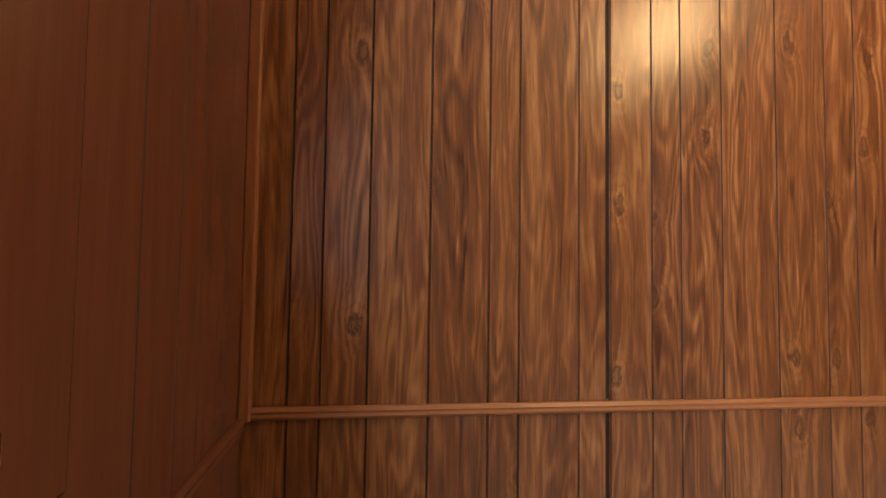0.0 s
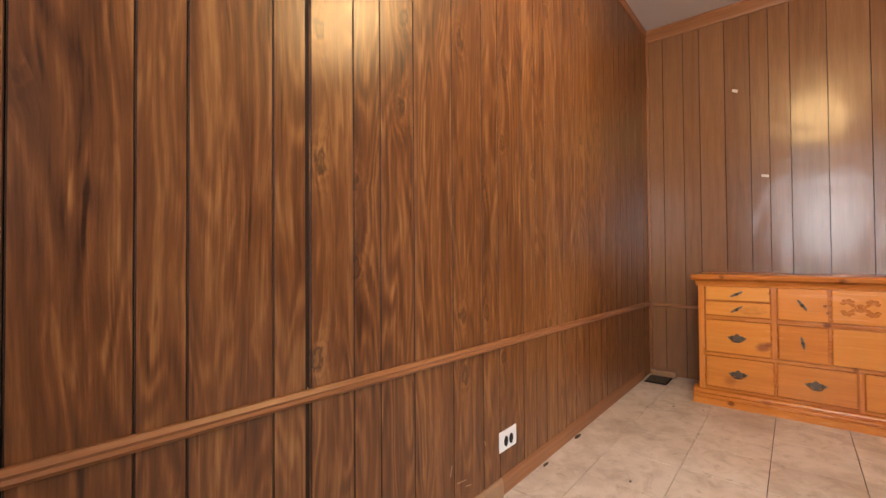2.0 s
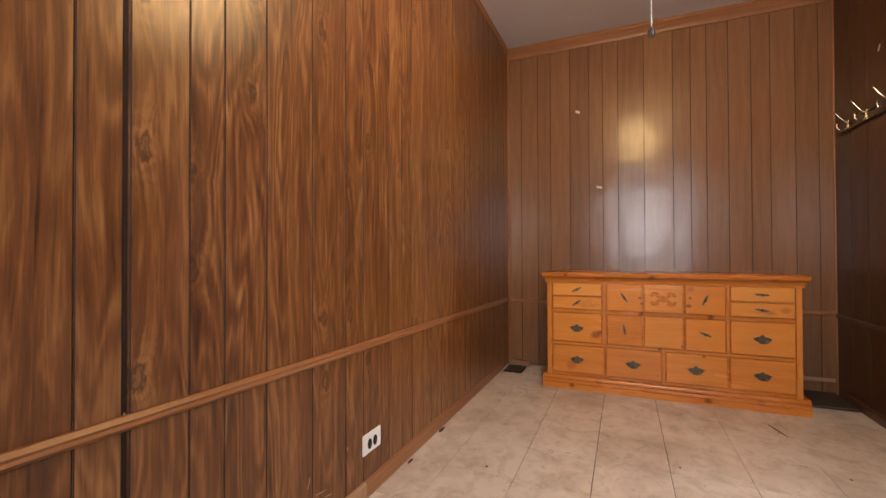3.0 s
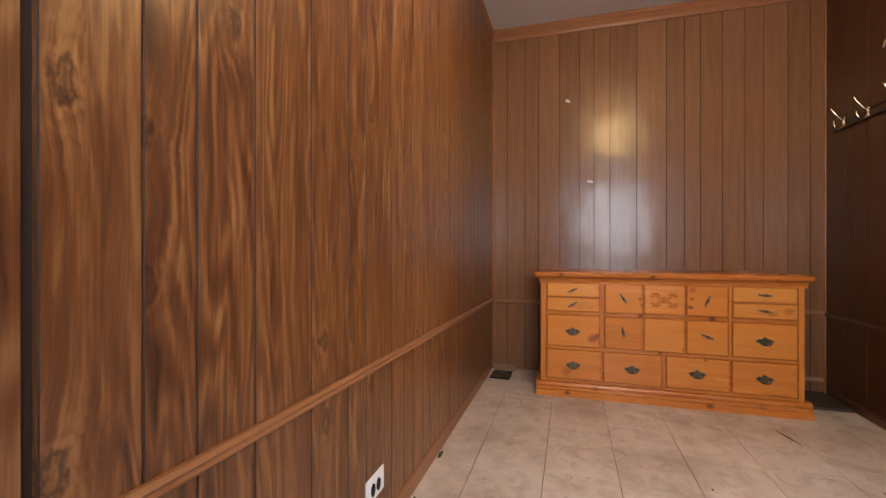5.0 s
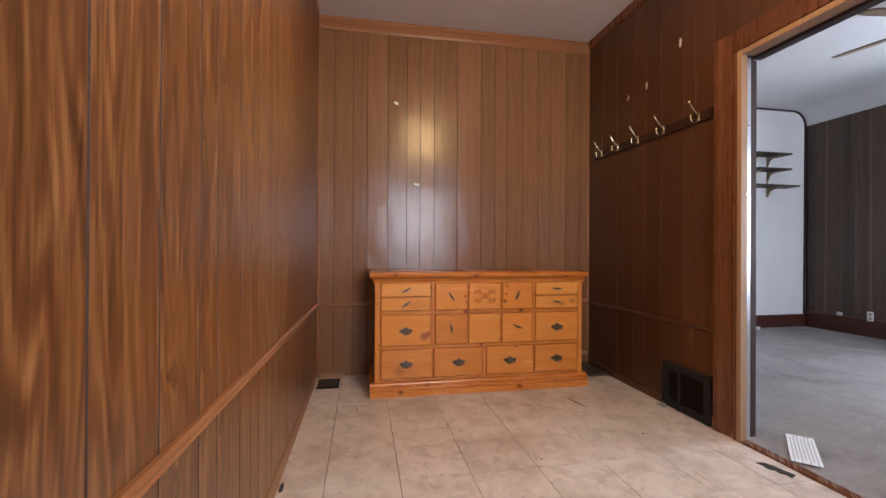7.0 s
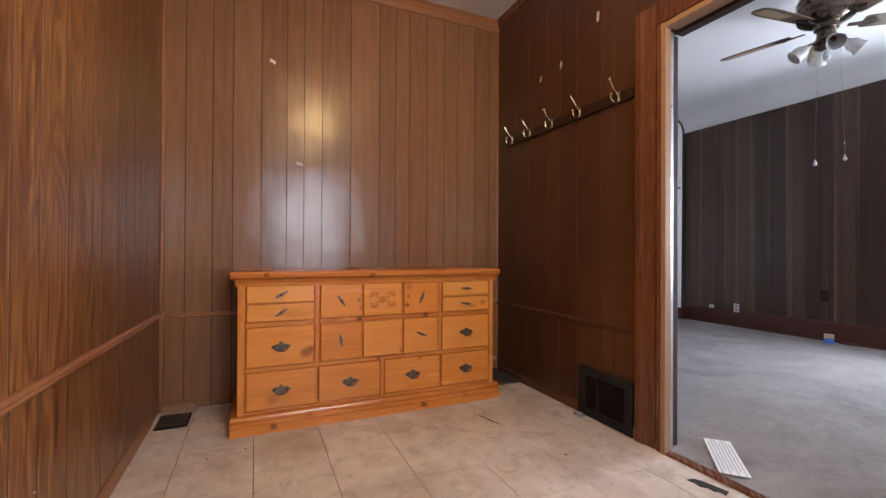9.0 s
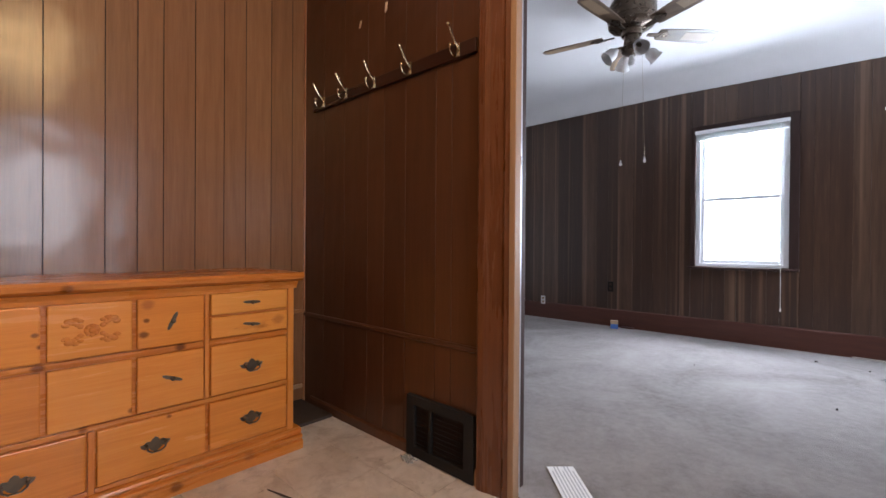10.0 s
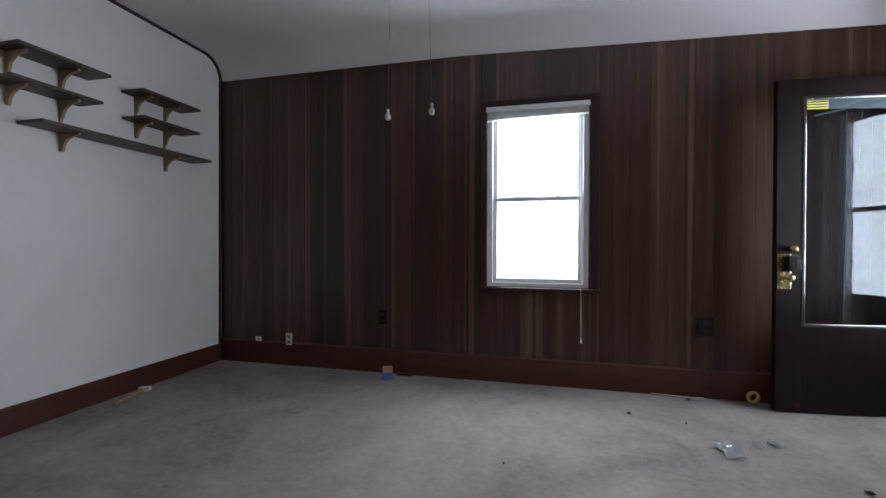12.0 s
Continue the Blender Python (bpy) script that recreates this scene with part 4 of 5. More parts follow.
# ---- living room window ----
window_1 = thing("window_1", (0, 0, 0), "white double-hung sash window in dark wooden casing", "window", kind="structure")
wy = LY0 - 0.012
for x0, x1, z0, z1 in ((SX1, SX1 + 0.045, SZ0 - 0.02, SZ1 + 0.06), (SX0 - 0.075, SX0, SZ0 - 0.02, SZ1 + 0.06), (SX0, SX1, SZ1, SZ1 + 0.06)):
    part("casing", box(bmesh.new(), x0, x1, LY0 - 0.011, LY0 + 0.018, z0, z1, 0.004), M_DARKTRIM, window_1)
part("window_sill", box(bmesh.new(), SX0 - 0.08, SX1 + 0.06, LY0 - 0.10, LY0 + 0.045, SZ0 - 0.032, SZ0 - 0.004, 0.005), M_DARKTRIM, window_1)
bm = bmesh.new()
for x0, x1, z0, z1 in ((SX0 + 0.001, SX0 + 0.04, SZ0, SZ1), (SX1 - 0.04, SX1 - 0.001, SZ0, SZ1), (SX0 + 0.04, SX1 - 0.04, SZ0 - 0.003, SZ0 + 0.03), (SX0 + 0.04, SX1 - 0.04, SZ1 - 0.03, SZ1 - 0.001)):
    box(bm, x0, x1, LY0 - 0.10, LY0 - 0.012, z0, z1)
part("window_frame", bm, M_VINYL, window_1)
ZM = 1.485
for z0, z1, y in ((SZ0 + 0.031, ZM + 0.018, LY0 - 0.055), (ZM - 0.018, SZ1 - 0.031, LY0 - 0.090)):
    bm = bmesh.new()
    xa, xb = SX0 + 0.041, SX1 - 0.041
    for x0, x1, a, b in ((xa, xa + 0.038, z0, z1), (xb - 0.038, xb, z0, z1), (xa + 0.038, xb - 0.038, z0, z0 + 0.036), (xa + 0.038, xb - 0.038, z1 - 0.034, z1)):
        box(bm, x0, x1, y - 0.016, y + 0.016, a, b, 0.003)
    sash = part("sash", bm, M_VINYL, window_1)
    pane = part("pane", box(bmesh.new(), xa + 0.037, xb - 0.037, y - 0.002, y + 0.002, z0 + 0.035, z1 - 0.033), M_GLASS, sash)
    pane.visible_shadow = False
for x in (2.66, 2.98):
    part("sash_lock", box(bmesh.new(), x - 0.022, x + 0.022, LY0 - 0.07, LY0 - 0.04, ZM + 0.018, ZM + 0.034, 0.006), M_VINYL, window_1)

M_SLAT = plain("slat_grey", (0.55, 0.57, 0.56), 0.5)
blind = thing("window_blind", (0, 0, 0), "raised white slat blind with pull cord", "blind")
part("head_rail", box(bmesh.new(), SX0 - 0.005, SX1 + 0.005, LY0 - 0.008, LY0 + 0.035, SZ1 - 0.030, SZ1 + 0.008, 0.004), M_VINYL, blind)
for i in range(9):
    z = SZ1 - 0.037 - 0.0062 * i
    bm = box(bmesh.new(), SX0 + 0.005, SX1 - 0.005, LY0 - 0.006, LY0 + 0.028, z, z + 0.003)
    for v in bm.verts:
        v.co.z -= 0.010 * (v.co.x - SX0) * i / 6
    part("slat", bm, M_SLAT, blind)
bm = tube(bmesh.new(), (2.497, LY0 + 0.03, SZ1 - 0.03), (2.487, LY0 + 0.05, 0.40), 0.0022, seg=6)
lathe(bm, [(0.0, 0.40), (0.004, 0.398), (0.008, 0.375), (0.008, 0.365), (0.0, 0.362)], Matrix.Translation((2.487, LY0 + 0.05, 0)), 10)
part("pull_cord", bm, M_PLATE, blind)

# ---- front door, standing open against the south wall ----
door_2 = thing("door_2", (0.352, -3.955, 0.0), "open dark brown front door with a tall glass pane", "door", kind="structure", turn=6.5)
DL, DZ = 0.925, 2.21
GX0, GX1, GZ0, GZ1 = 0.195, 0.765, 0.585, 2.09
for name, x0, x1, z0, z1 in (("stile", 0.0, GX0, 0.012, DZ), ("stile", GX1, DL, 0.012, DZ), ("bottom_rail", GX0, GX1, 0.012, GZ0), ("top_rail", GX0, GX1, GZ1, DZ)):
    part(name, box(bmesh.new(), x0, x1, 0.0, 0.042, z0, z1, 0.002), M_DARKDOOR, door_2)
bm = bmesh.new()
for x0, x1, z0, z1 in ((GX0 - 0.004, GX0 + 0.014, GZ0 - 0.004, GZ1 + 0.004), (GX1 - 0.014, GX1 + 0.004, GZ0 - 0.004, GZ1 + 0.004), (GX0 + 0.014, GX1 - 0.014, GZ0 - 0.004, GZ0 + 0.014), (GX0 + 0.014, GX1 - 0.014, GZ1 - 0.014, GZ1 + 0.004)):
    box(bm, x0, x1, 0.036, 0.046, z0, z1, 0.002)
part("glazing_bead", bm, M_CHROME, door_2, "worn pale metal glazing bead")
pane = part("pane", box(bmesh.new(), GX0 + 0.001, GX1 - 0.001, 0.020, 0.024, GZ0 + 0.001, GZ1 - 0.001), M_DOORGLASS, door_2)
pane.visible_shadow = False
M_BLINDGREY = plain("blind_grey", (0.34, 0.37, 0.33), 0.5)
bm = box(bmesh.new(), GX0 + 0.02, GX1 - 0.02, 0.004, 0.016, GZ1 - 0.085, GZ1 - 0.01, 0.002)
for v in bm.verts:
    v.co.z += 0.03 * (v.co.x - GX0)
part("blind_rail", bm, M_BLINDGREY, door_2, "sagging white blind rail behind the glass")
for k, (x0, z0, x1, z1) in enumerate(((0.68, GZ1 - 0.115, 0.42, GZ1 - 0.06), (0.20, GZ1 - 0.03, 0.32, GZ1 - 0.075), (0.40, GZ1 - 0.09, 0.42, 1.50), (0.49, GZ1 - 0.09, 0.495, 0.62))):
    part("loose_slat" if k < 2 else "blind_cord", tube(bmesh.new(), (x0, 0.010, z0), (x1, 0.010, z1), 0.006 if k < 2 else 0.003, seg=6), M_BLINDGREY, door_2)
sticker = part("sticker", box(bmesh.new(), GX1 - 0.155, GX1 - 0.018, 0.0242, 0.0252, GZ1 - 0.075, GZ1 - 0.02), plain("yellow_sticker", (0.80, 0.75, 0.16), 0.5), door_2, "yellow warning sticker with dark bars")
for z in (GZ1 - 0.066, GZ1 - 0.048, GZ1 - 0.032):
    part("printed_bar", box(bmesh.new(), GX1 - 0.148, GX1 - 0.025, 0.0253, 0.0257, z, z + 0.007), M_BLACK, sticker)
lockset = part("lock_plate", box(bmesh.new(), 0.835, 0.92, 0.0425, 0.046, 0.83, 1.06, 0.002), M_BRASS, door_2, "polished brass lock plate")
bm = bmesh.new()
yq = Matrix.Rotation(radians(-90), 4, "X")
lathe(bm, [(0.0, 0.05), (0.020, 0.047), (0.026, 0.035), (0.020, 0.018), (0.012, 0.008), (0.014, 0.0)], Matrix.Translation((0.86, 0.046, 0.905)) @ yq, 16)
part("knob", bm, M_BRASS, lockset, smooth=True)
bm = bmesh.new()
lathe(bm, [(0.0, 0.045), (0.018, 0.043), (0.024, 0.03), (0.018, 0.012), (0.020, 0.0)], Matrix.Translation((0.835, 0.046, 1.095)) @ yq, 16)
part("deadbolt", bm, M_BRASS, lockset, smooth=True)
part("lock_box", box(bmesh.new(), 0.795, 0.875, 0.048, 0.085, 0.945, 1.05, 0.008), M_BLACK, lockset, "black key box", smooth=True)
part("lock_box_label", box(bmesh.new(), 0.785, 0.83, 0.0855, 0.087, 0.965, 1.03, 0.001), M_CHROME, lockset)
part("scuff", box(bmesh.new(), 0.78, 0.80, 0.0425, 0.043, 0.05, 0.075), M_CASING, door_2)

# front doorway frame and storm door
frame_front = thing("door_3", (0, 0, 0), "white aluminium storm door with two panes", "storm door", kind="structure")
for y0, y1, z0, z1 in ((FY0 - 0.06, FY0 + 0.006, 0.0, FH + 0.07), (FY1 - 0.006, FY1 + 0.10, 0.0, FH + 0.07), (FY0 + 0.007, FY1 - 0.007, FH - 0.006, FH + 0.07)):
    part("casing", box(bmesh.new(), LX0 - 0.14, LX0 + 0.024, y0, y1, z0, z1, 0.004), M_DARKTRIM, frame_front, "dark brown door casing")
part("weather_strip", box(bmesh.new(), LX0 + 0.025, LX0 + 0.033, FY0 - 0.02, FY0 + 0.004, 0.01, FH + 0.03, 0.002), M_VINYL, frame_front)
part("weather_strip", box(bmesh.new(), LX0 + 0.025, LX0 + 0.033, FY0 + 0.005, FY1, FH + 0.012, FH + 0.03, 0.002), M_VINYL, frame_front)
sx = 0.185
storm_z = 1.40
bm = bmesh.new()
ya, yb = FY0 + 0.010, FY1 - 0.010
for y0, y1, z0, z1 in ((ya, ya + 0.075, 0.02, FH - 0.01), (yb - 0.075, yb, 0.02, FH - 0.01), (ya + 0.075, yb - 0.075, FH - 0.09, FH - 0.01), (ya + 0.075, yb - 0.075, storm_z - 0.02, storm_z + 0.02), (ya + 0.075, yb - 0.075, 0.66, 0.735)):
    box(bm, sx - 0.015, sx + 0.015, y0, y1, z0, z1, 0.003)
part("storm_frame", bm, M_VINYL, frame_front)
bm = box(bmesh.new(), sx - 0.008, sx + 0.008, ya + 0.075, yb - 0.075, 0.02, 0.66)
part("kick_panel", bm, M_VINYL, frame_front)
bar = box(bmesh.new(), sx + 0.028, sx + 0.042, ya + 0.03, ya + 0.33, 0.692, 0.712, 0.003)
for q in (ya + 0.05, ya + 0.30):
    box(bar, sx + 0.0155, sx + 0.0275, q, q + 0.015, 0.695, 0.709)
part("push_bar", bar, M_CHROME, frame_front, "thin metal bar across the storm door")
bm = bmesh.new()
loop = [(ya + 0.15, 0.16), (yb - 0.15, 0.16), (yb - 0.15, 0.50), (yb - 0.22, 0.50), (yb - 0.24, 0.54), (ya + 0.24, 0.54), (ya + 0.22, 0.50), (ya + 0.15, 0.50)]
for a, b in zip(loop, loop[1:] + loop[:1]):
    tube(bm, (sx + 0.008, *a), (sx + 0.008, *b), 0.007, seg=6)
part("embossed_panel", bm, M_VINYL, frame_front)
for z0, z1 in ((0.735, storm_z - 0.02), (storm_z + 0.02, FH - 0.09)):
    pane = part("pane", box(bmesh.new(), sx - 0.002, sx + 0.002, ya + 0.074, yb - 0.074, z0 - 0.001, z1 + 0.001), M_GLASS, frame_front)
    pane.visible_shadow = False

# plain glowing daylight distance outside the openings
glow = Nodes("daylight_distance")
glow.put(glow.b.inputs["Emission Color"], (0.93, 0.97, 1.0, 1.0))
glow.b.inputs["Emission Strength"].default_value = 3.0
for name, pts in (("backdrop_south", [(-6, -9, -1), (12, -9, -1), (12, -9, 8), (-6, -9, 8)]), ("backdrop_west", [(-5, -9.1, -1), (-5, 6, -1), (-5, 6, 8), (-5, -9.1, 8)])):
    bm = bmesh.new()
    extrude(bm, pts, (-0.05, -0.05, 0))
    solid(name, bm, glow.done((0.8, 0.8, 0.8), 1.0), "bright overexposed daylight outside", "backdrop", kind="structure")
bm = box(bmesh.new(), -14, 20, -14, 14, -0.30, -0.25)
solid("ground", bm, paint("ground_grey", (0.30, 0.30, 0.28), 0.9, 0.4, 0.6, 0.3), "pale ground outside", "ground", kind="structure")

# ---- wall shelves ----
M_BRACKET = wood("bracket_tan", (0.24, 0.16, 0.09), (0.36, 0.26, 0.16), (0.45, 0.34, 0.22), along="Z", rough=0.5, knots=0.0, contrast=0.4)


def wall_shelf(y0, y1, z, brackets, label):
    ob = thing("wall_shelf", (0, 0, 0), label, "shelf", "shelves on the white wall")
    part("board", box(bmesh.new(), LX1 - 0.212, LX1 - 0.003, y0, y1, z, z + 0.02, 0.003), M_SHELF, ob)
    for y in brackets:
        o = [(LX1 - 0.002, z - 0.001), (LX1 - 0.165, z - 0.001), (LX1 - 0.165, z - 0.016)]
        for i in range(7):
            a = math.pi / 2 * i / 6
            o.append((LX1 - 0.03 - 0.115 * (1 - math.sin(a)), z - 0.100 + 0.080 * math.cos(a)))
        o += [(LX1 - 0.022, z - 0.115), (LX1 - 0.002, z - 0.115)]
        part("bracket", extrude(bmesh.new(), [(x, y - 0.008, w) for x, w in o], (0, 0.016, 0)), M_BRACKET, ob, "tan curved bracket")
    return ob


wall_shelf(-2.79, -2.27, 2.235, (-2.34, -2.62), "short dark walnut shelf on tan curved brackets, upper")
wall_shelf(-2.735, -2.24, 2.04, (-2.34, -2.62), "short dark walnut shelf on tan curved brackets")
wall_shelf(-3.66, -2.385, 1.83, (-2.62, -3.38), "long dark walnut shelf on tan curved brackets")
wall_shelf(-3.54, -3.02, 2.235, (-3.13, -3.38), "short dark walnut shelf on tan curved brackets, upper")
wall_shelf(-3.535, -3.025, 2.04, (-3.13, -3.38), "short dark walnut shelf on tan curved brackets")
for y, z0, z1 in ((-2.34, 2.061, 2.119), (-2.62, 1.852, 1.924), (-2.62, 2.061, 2.119), (-3.38, 1.851, 1.924), (-3.38, 2.061, 2.119), (-3.13, 2.061, 2.119)):
    solid("shelf_standard", box(bmesh.new(), LX1 - 0.012, LX1 - 0.001, y - 0.009, y + 0.009, z0, z1), M_BRACKET, "tan wall strip between shelf brackets", "wall strip", "shelves on the white wall")

# ---- ceiling fan ----
fan = thing("ceiling_fan", (3.24, -2.02, 0.0), "antique brass ceiling fan with light kit", "ceiling fan")
M_FANMETAL = plain("antique_brass", (0.16, 0.125, 0.095), 0.28, 1.0)
M_BLADE = wood("blade_oak", (0.08, 0.05, 0.03), (0.17, 0.115, 0.07), (0.27, 0.20, 0.135), along="X", rough=0.4, knots=0.0, contrast=0.6)
part("motor", lathe(bmesh.new(), [(0.0, H2 - 0.001), (0.095, H2 - 0.001), (0.10, 2.82), (0.15, 2.79), (0.168, 2.75), (0.17, 2.66), (0.165, 2.655), (0.165, 2.62), (0.15, 2.605), (0.10, 2.585), (0.07, 2.58), (0.07, 2.54), (0.0, 2.54)], Matrix.Identity(4), 32), M_FANMETAL, fan, smooth=True)
part("switch_housing", lathe(bmesh.new(), [(0.0, 2.539), (0.05, 2.539), (0.062, 2.44), (0.062, 2.465), (0.075, 2.45), (0.07, 2.42), (0.04, 2.40), (0.0, 2.395)], Matrix.Identity(4), 24), M_FANMETAL, fan, smooth=True)
for k in range(5):
    a = radians(11 + 72 * k)
    m = Matrix.Rotation(a, 4, "Z") @ Matrix.Translation((0, 0, 2.56)) @ Matrix.Rotation(radians(-12), 4, "X")
    bm = bmesh.new()
    o = []
    for x, w in ((0.20, 0.050), (0.23, 0.058), (0.40, 0.066), (0.58, 0.070), (0.64, 0.060), (0.665, 0.035)):
        o.append((x, w))
    pts = [(x, w, 0) for x, w in o] + [(x, -w, 0) for x, w in o[::-1]]
    extrude(bm, pts, (0, 0, 0.006))
    bmesh.ops.transform(bm, matrix=m, verts=bm.verts)
    blade = part("blade", bm, M_BLADE, fan, "oak veneer blade with cane inlay")
    bm = bmesh.new()
    extrude(bm, [(x, w * 0.6, -0.002) for x, w in o[2:5]] + [(x, -w * 0.6, -0.002) for x, w in o[2:5][::-1]], (0, 0, 0.0015))
    bmesh.ops.transform(bm, matrix=m, verts=bm.verts)
    part("inlay", bm, M_BRACKET, blade)
    bm = bmesh.new()
    extrude(bm, [(0.12, 0.014, 0.0), (0.19, 0.018, 0.0), (0.25, 0.042, 0.0), (0.30, 0.0, 0.0), (0.25, -0.042, 0.0), (0.19, -0.018, 0.0), (0.12, -0.014, 0.0)], (0, 0, -0.006))
    bmesh.ops.transform(bm, matrix=m @ Matrix.Translation((0, 0, -0.0025)), verts=bm.verts)
    part("blade_iron", bm, M_FANMETAL, fan)
for k in range(4):
    a = radians(40 + 90 * k)
    d = Vector((math.cos(a), math.sin(a), 0))
    arm = bend(bmesh.new(), [d * 0.055 + Vector((0, 0, 2.44)), d * 0.085 + Vector((0, 0, 2.455)), d * 0.105 + Vector((0, 0, 2.44))], 0.007)
    arm_ob = part("lamp_arm", arm, M_FANMETAL, fan, smooth=True)
    axis = (d * 0.75 + Vector((0, 0, -0.65))).normalized()
    m = Matrix.Translation(d * 0.105 + Vector((0, 0, 2.44))) @ axis.to_track_quat("Z", "Y").to_matrix().to_4x4()
    part("shade", lathe(bmesh.new(), [(0.018, 0.0), (0.022, 0.012), (0.040, 0.035), (0.046, 0.06), (0.044, 0.08), (0.056, 0.105), (0.053, 0.105), (0.041, 0.08), (0.043, 0.06), (0.037, 0.036), (0.018, 0.014)], m, 18), M_FROST, fan, "white frosted glass tulip shade", smooth=True)
    part("socket", lathe(bmesh.new(), [(0.0, 0.058), (0.014, 0.055), (0.017, 0.03), (0.017, -0.004), (0.0, -0.006)], m, 12), M_FANMETAL, arm_ob, smooth=True)
part("globe", lathe(bmesh.new(), [(0.0, 2.315), (0.018, 2.32), (0.027, 2.342), (0.02, 2.37), (0.012, 2.396)], Matrix.Identity(4), 16), M_FROST, fan, "small white bulb", smooth=True)
for x, y, z in ((0.100, -0.075, 1.612), (-0.083, -0.05, 1.612)):
    bm = tube(bmesh.new(), (x * 0.75, y * 0.75, 2.43), (x, y, z + 0.04), 0.0009, seg=6)
    chain = part("pull_chain", bm, M_PALEBRASS, fan)
    part("pull_end", lathe(bmesh.new(), [(0.0, z - 0.014), (0.008, z - 0.011), (0.012, z), (0.009, z + 0.009), (0.004, z + 0.014), (0.0055, z + 0.018), (0.0045, z + 0.03), (0.0, z + 0.032)], Matrix.Translation((x, y, 0)), 14), M_PLATE, chain, "white ceramic pull", smooth=True)

# ---- plates on the south wall ----
S_TURN = 180
for x, z, w, h, mat, label in ((5.371, 0.232, 0.032, 0.020, M_PLATE, "small white cable plate"), (5.047, 0.246, 0.032, 0.055, M_PLATE, "white upright outlet plate"), (4.126, 0.490, 0.034, 0.062, M_BLACK, "dark brown outlet plate"), (1.620, 0.525, 0.050, 0.066, M_BLACK, "dark brown outlet plate")):
    ob = thing("outlet", (x, LY0 + 0.011, z), label, "outlet", "", "", S_TURN)
    part("cover_plate", box(bmesh.new(), -w, w, -0.007, 0, -h, h, 0.003), mat, ob)
    for dz in ((-h * 0.45, h * 0.45) if h > 0.03 else (0.0,)):
        part("socket", box(bmesh.new(), -w * 0.45, w * 0.45, -0.0095, -0.0065, dz - h * 0.25, dz + h * 0.25, 0.002), M_CORE if mat is M_BLACK else M_BRACKET, ob)

# ---- loose things on the carpet ----
C = 0.005   # top of the carpet
blue_box = thing("small_box", (4.02, -3.83, C), "small blue and tan cardboard box on carpet", "box", "", "", 25)
part("carton", box(bmesh.new(), -0.04, 0.04, -0.03, 0.03, 0.0, 0.10, 0.002), plain("carton_tan", (0.40, 0.28, 0.17), 0.6), blue_box)
part("label", box(bmesh.new(), -0.0405, 0.0405, -0.0305, 0.0305, 0.005, 0.062, 0.002), plain("label_blue", (0.06, 0.16, 0.50), 0.5), blue_box)
solid("wood_offcut", box(bmesh.new(), 3.84, 3.98, -3.965, -3.935, C, C + 0.02, 0.002), M_REDBASE, "dark wooden offcut lying by the baseboard", "offcut")
tape = lathe(bmesh.new(), [(0.028, -0.01), (0.042, -0.01), (0.044, 0.0), (0.042, 0.01), (0.028, 0.01), (0.026, 0.0), (0.028, -0.01)], pose(1.335, -3.945, 0.052, 82, 0, 8), 22)
solid("tape_roll", tape, plain("tape_yellow", (0.75, 0.70, 0.28), 0.45), "small yellow tape roll leaning on the baseboard", "tape roll", smooth=True)
strip = thing("wood_strip", (0, 0, 0), "thin pale wooden strip lying on carpet", "strip")
part("strip", extrude(bmesh.new(), [(1.985, -3.965, C), (1.70, -3.925, C), (1.64, -3.945, C), (1.645, -3.965, C), (1.71, -3.95, C), (1.985, -3.98, C)], (0, 0, 0.012)), plain("strip_pale", (0.46, 0.42, 0.38), 0.7), strip)
rng2 = random.Random(11)


def scrap(name, x, y, size, flat, mat, label, category, group="", z=C, n=2):
    """A crumpled sheet: a fine grid pushed about."""
    bm = bmesh.new()
    bmesh.ops.create_grid(bm, x_segments=9, y_segments=7, size=size)
    sd = rng2.uniform(0, 50)
    for v in bm.verts:
        p = v.co / size
        edge = 1.0 - 0.25 * noise.noise((p.x * 1.5, p.y * 1.5, sd))
        v.co.x *= edge
        v.co.y *= edge * 0.7
        v.co.z = flat * (0.5 + noise.noise((p.x * n, p.y * n, sd))) + flat * 0.3 * noise.noise((p.x * 5, p.y * 5, sd))
    low = min(v.co.z for v in bm.verts)
    for v in bm.verts:
        v.co.z -= low
    got = bmesh.ops.solidify(bm, geom=bm.faces[:], thickness=0.0012)
    low = min(v.co.z for v in bm.verts)
    bmesh.ops.transform(bm, matrix=pose(x, y, z - low, 0, 0, rng2.uniform(0, 180)), verts=bm.verts)
    return solid(name, bm, mat, label, category, group)


M_FILM = Nodes("clear_film")
M_FILM.b.inputs["Transmission Weight"].default_value = 0.75
M_FILM = M_FILM.done((0.85, 0.88, 0.92), 0.12)
M_PAPER = paint("paper_white", (0.80, 0.81, 0.83), 0.7, 0.15, 30.0, 0.05)
scrap("plastic_wrapper", 1.79, -3.10, 0.075, 0.035, M_FILM, "crumpled clear plastic wrapper on carpet", "wrapper")
scrap("plastic_scrap", 1.60, -3.235, 0.03, 0.02, M_FILM, "small clear plastic scrap on carpet", "scrap")
scrap("plastic_scrap", 1.50, -3.27, 0.035, 0.014, M_FILM, "small clear plastic scrap on carpet", "scrap")
scrap("paper_scrap", 1.61, -1.67, 0.07, 0.012, M_PAPER, "creased white paper scrap on carpet", "paper", n=1)
scrap("paper_scrap", 0.78, -2.43, 0.065, 0.012, M_PAPER, "creased white paper scrap on carpet", "paper", n=1)
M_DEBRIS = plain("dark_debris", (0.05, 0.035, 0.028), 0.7)
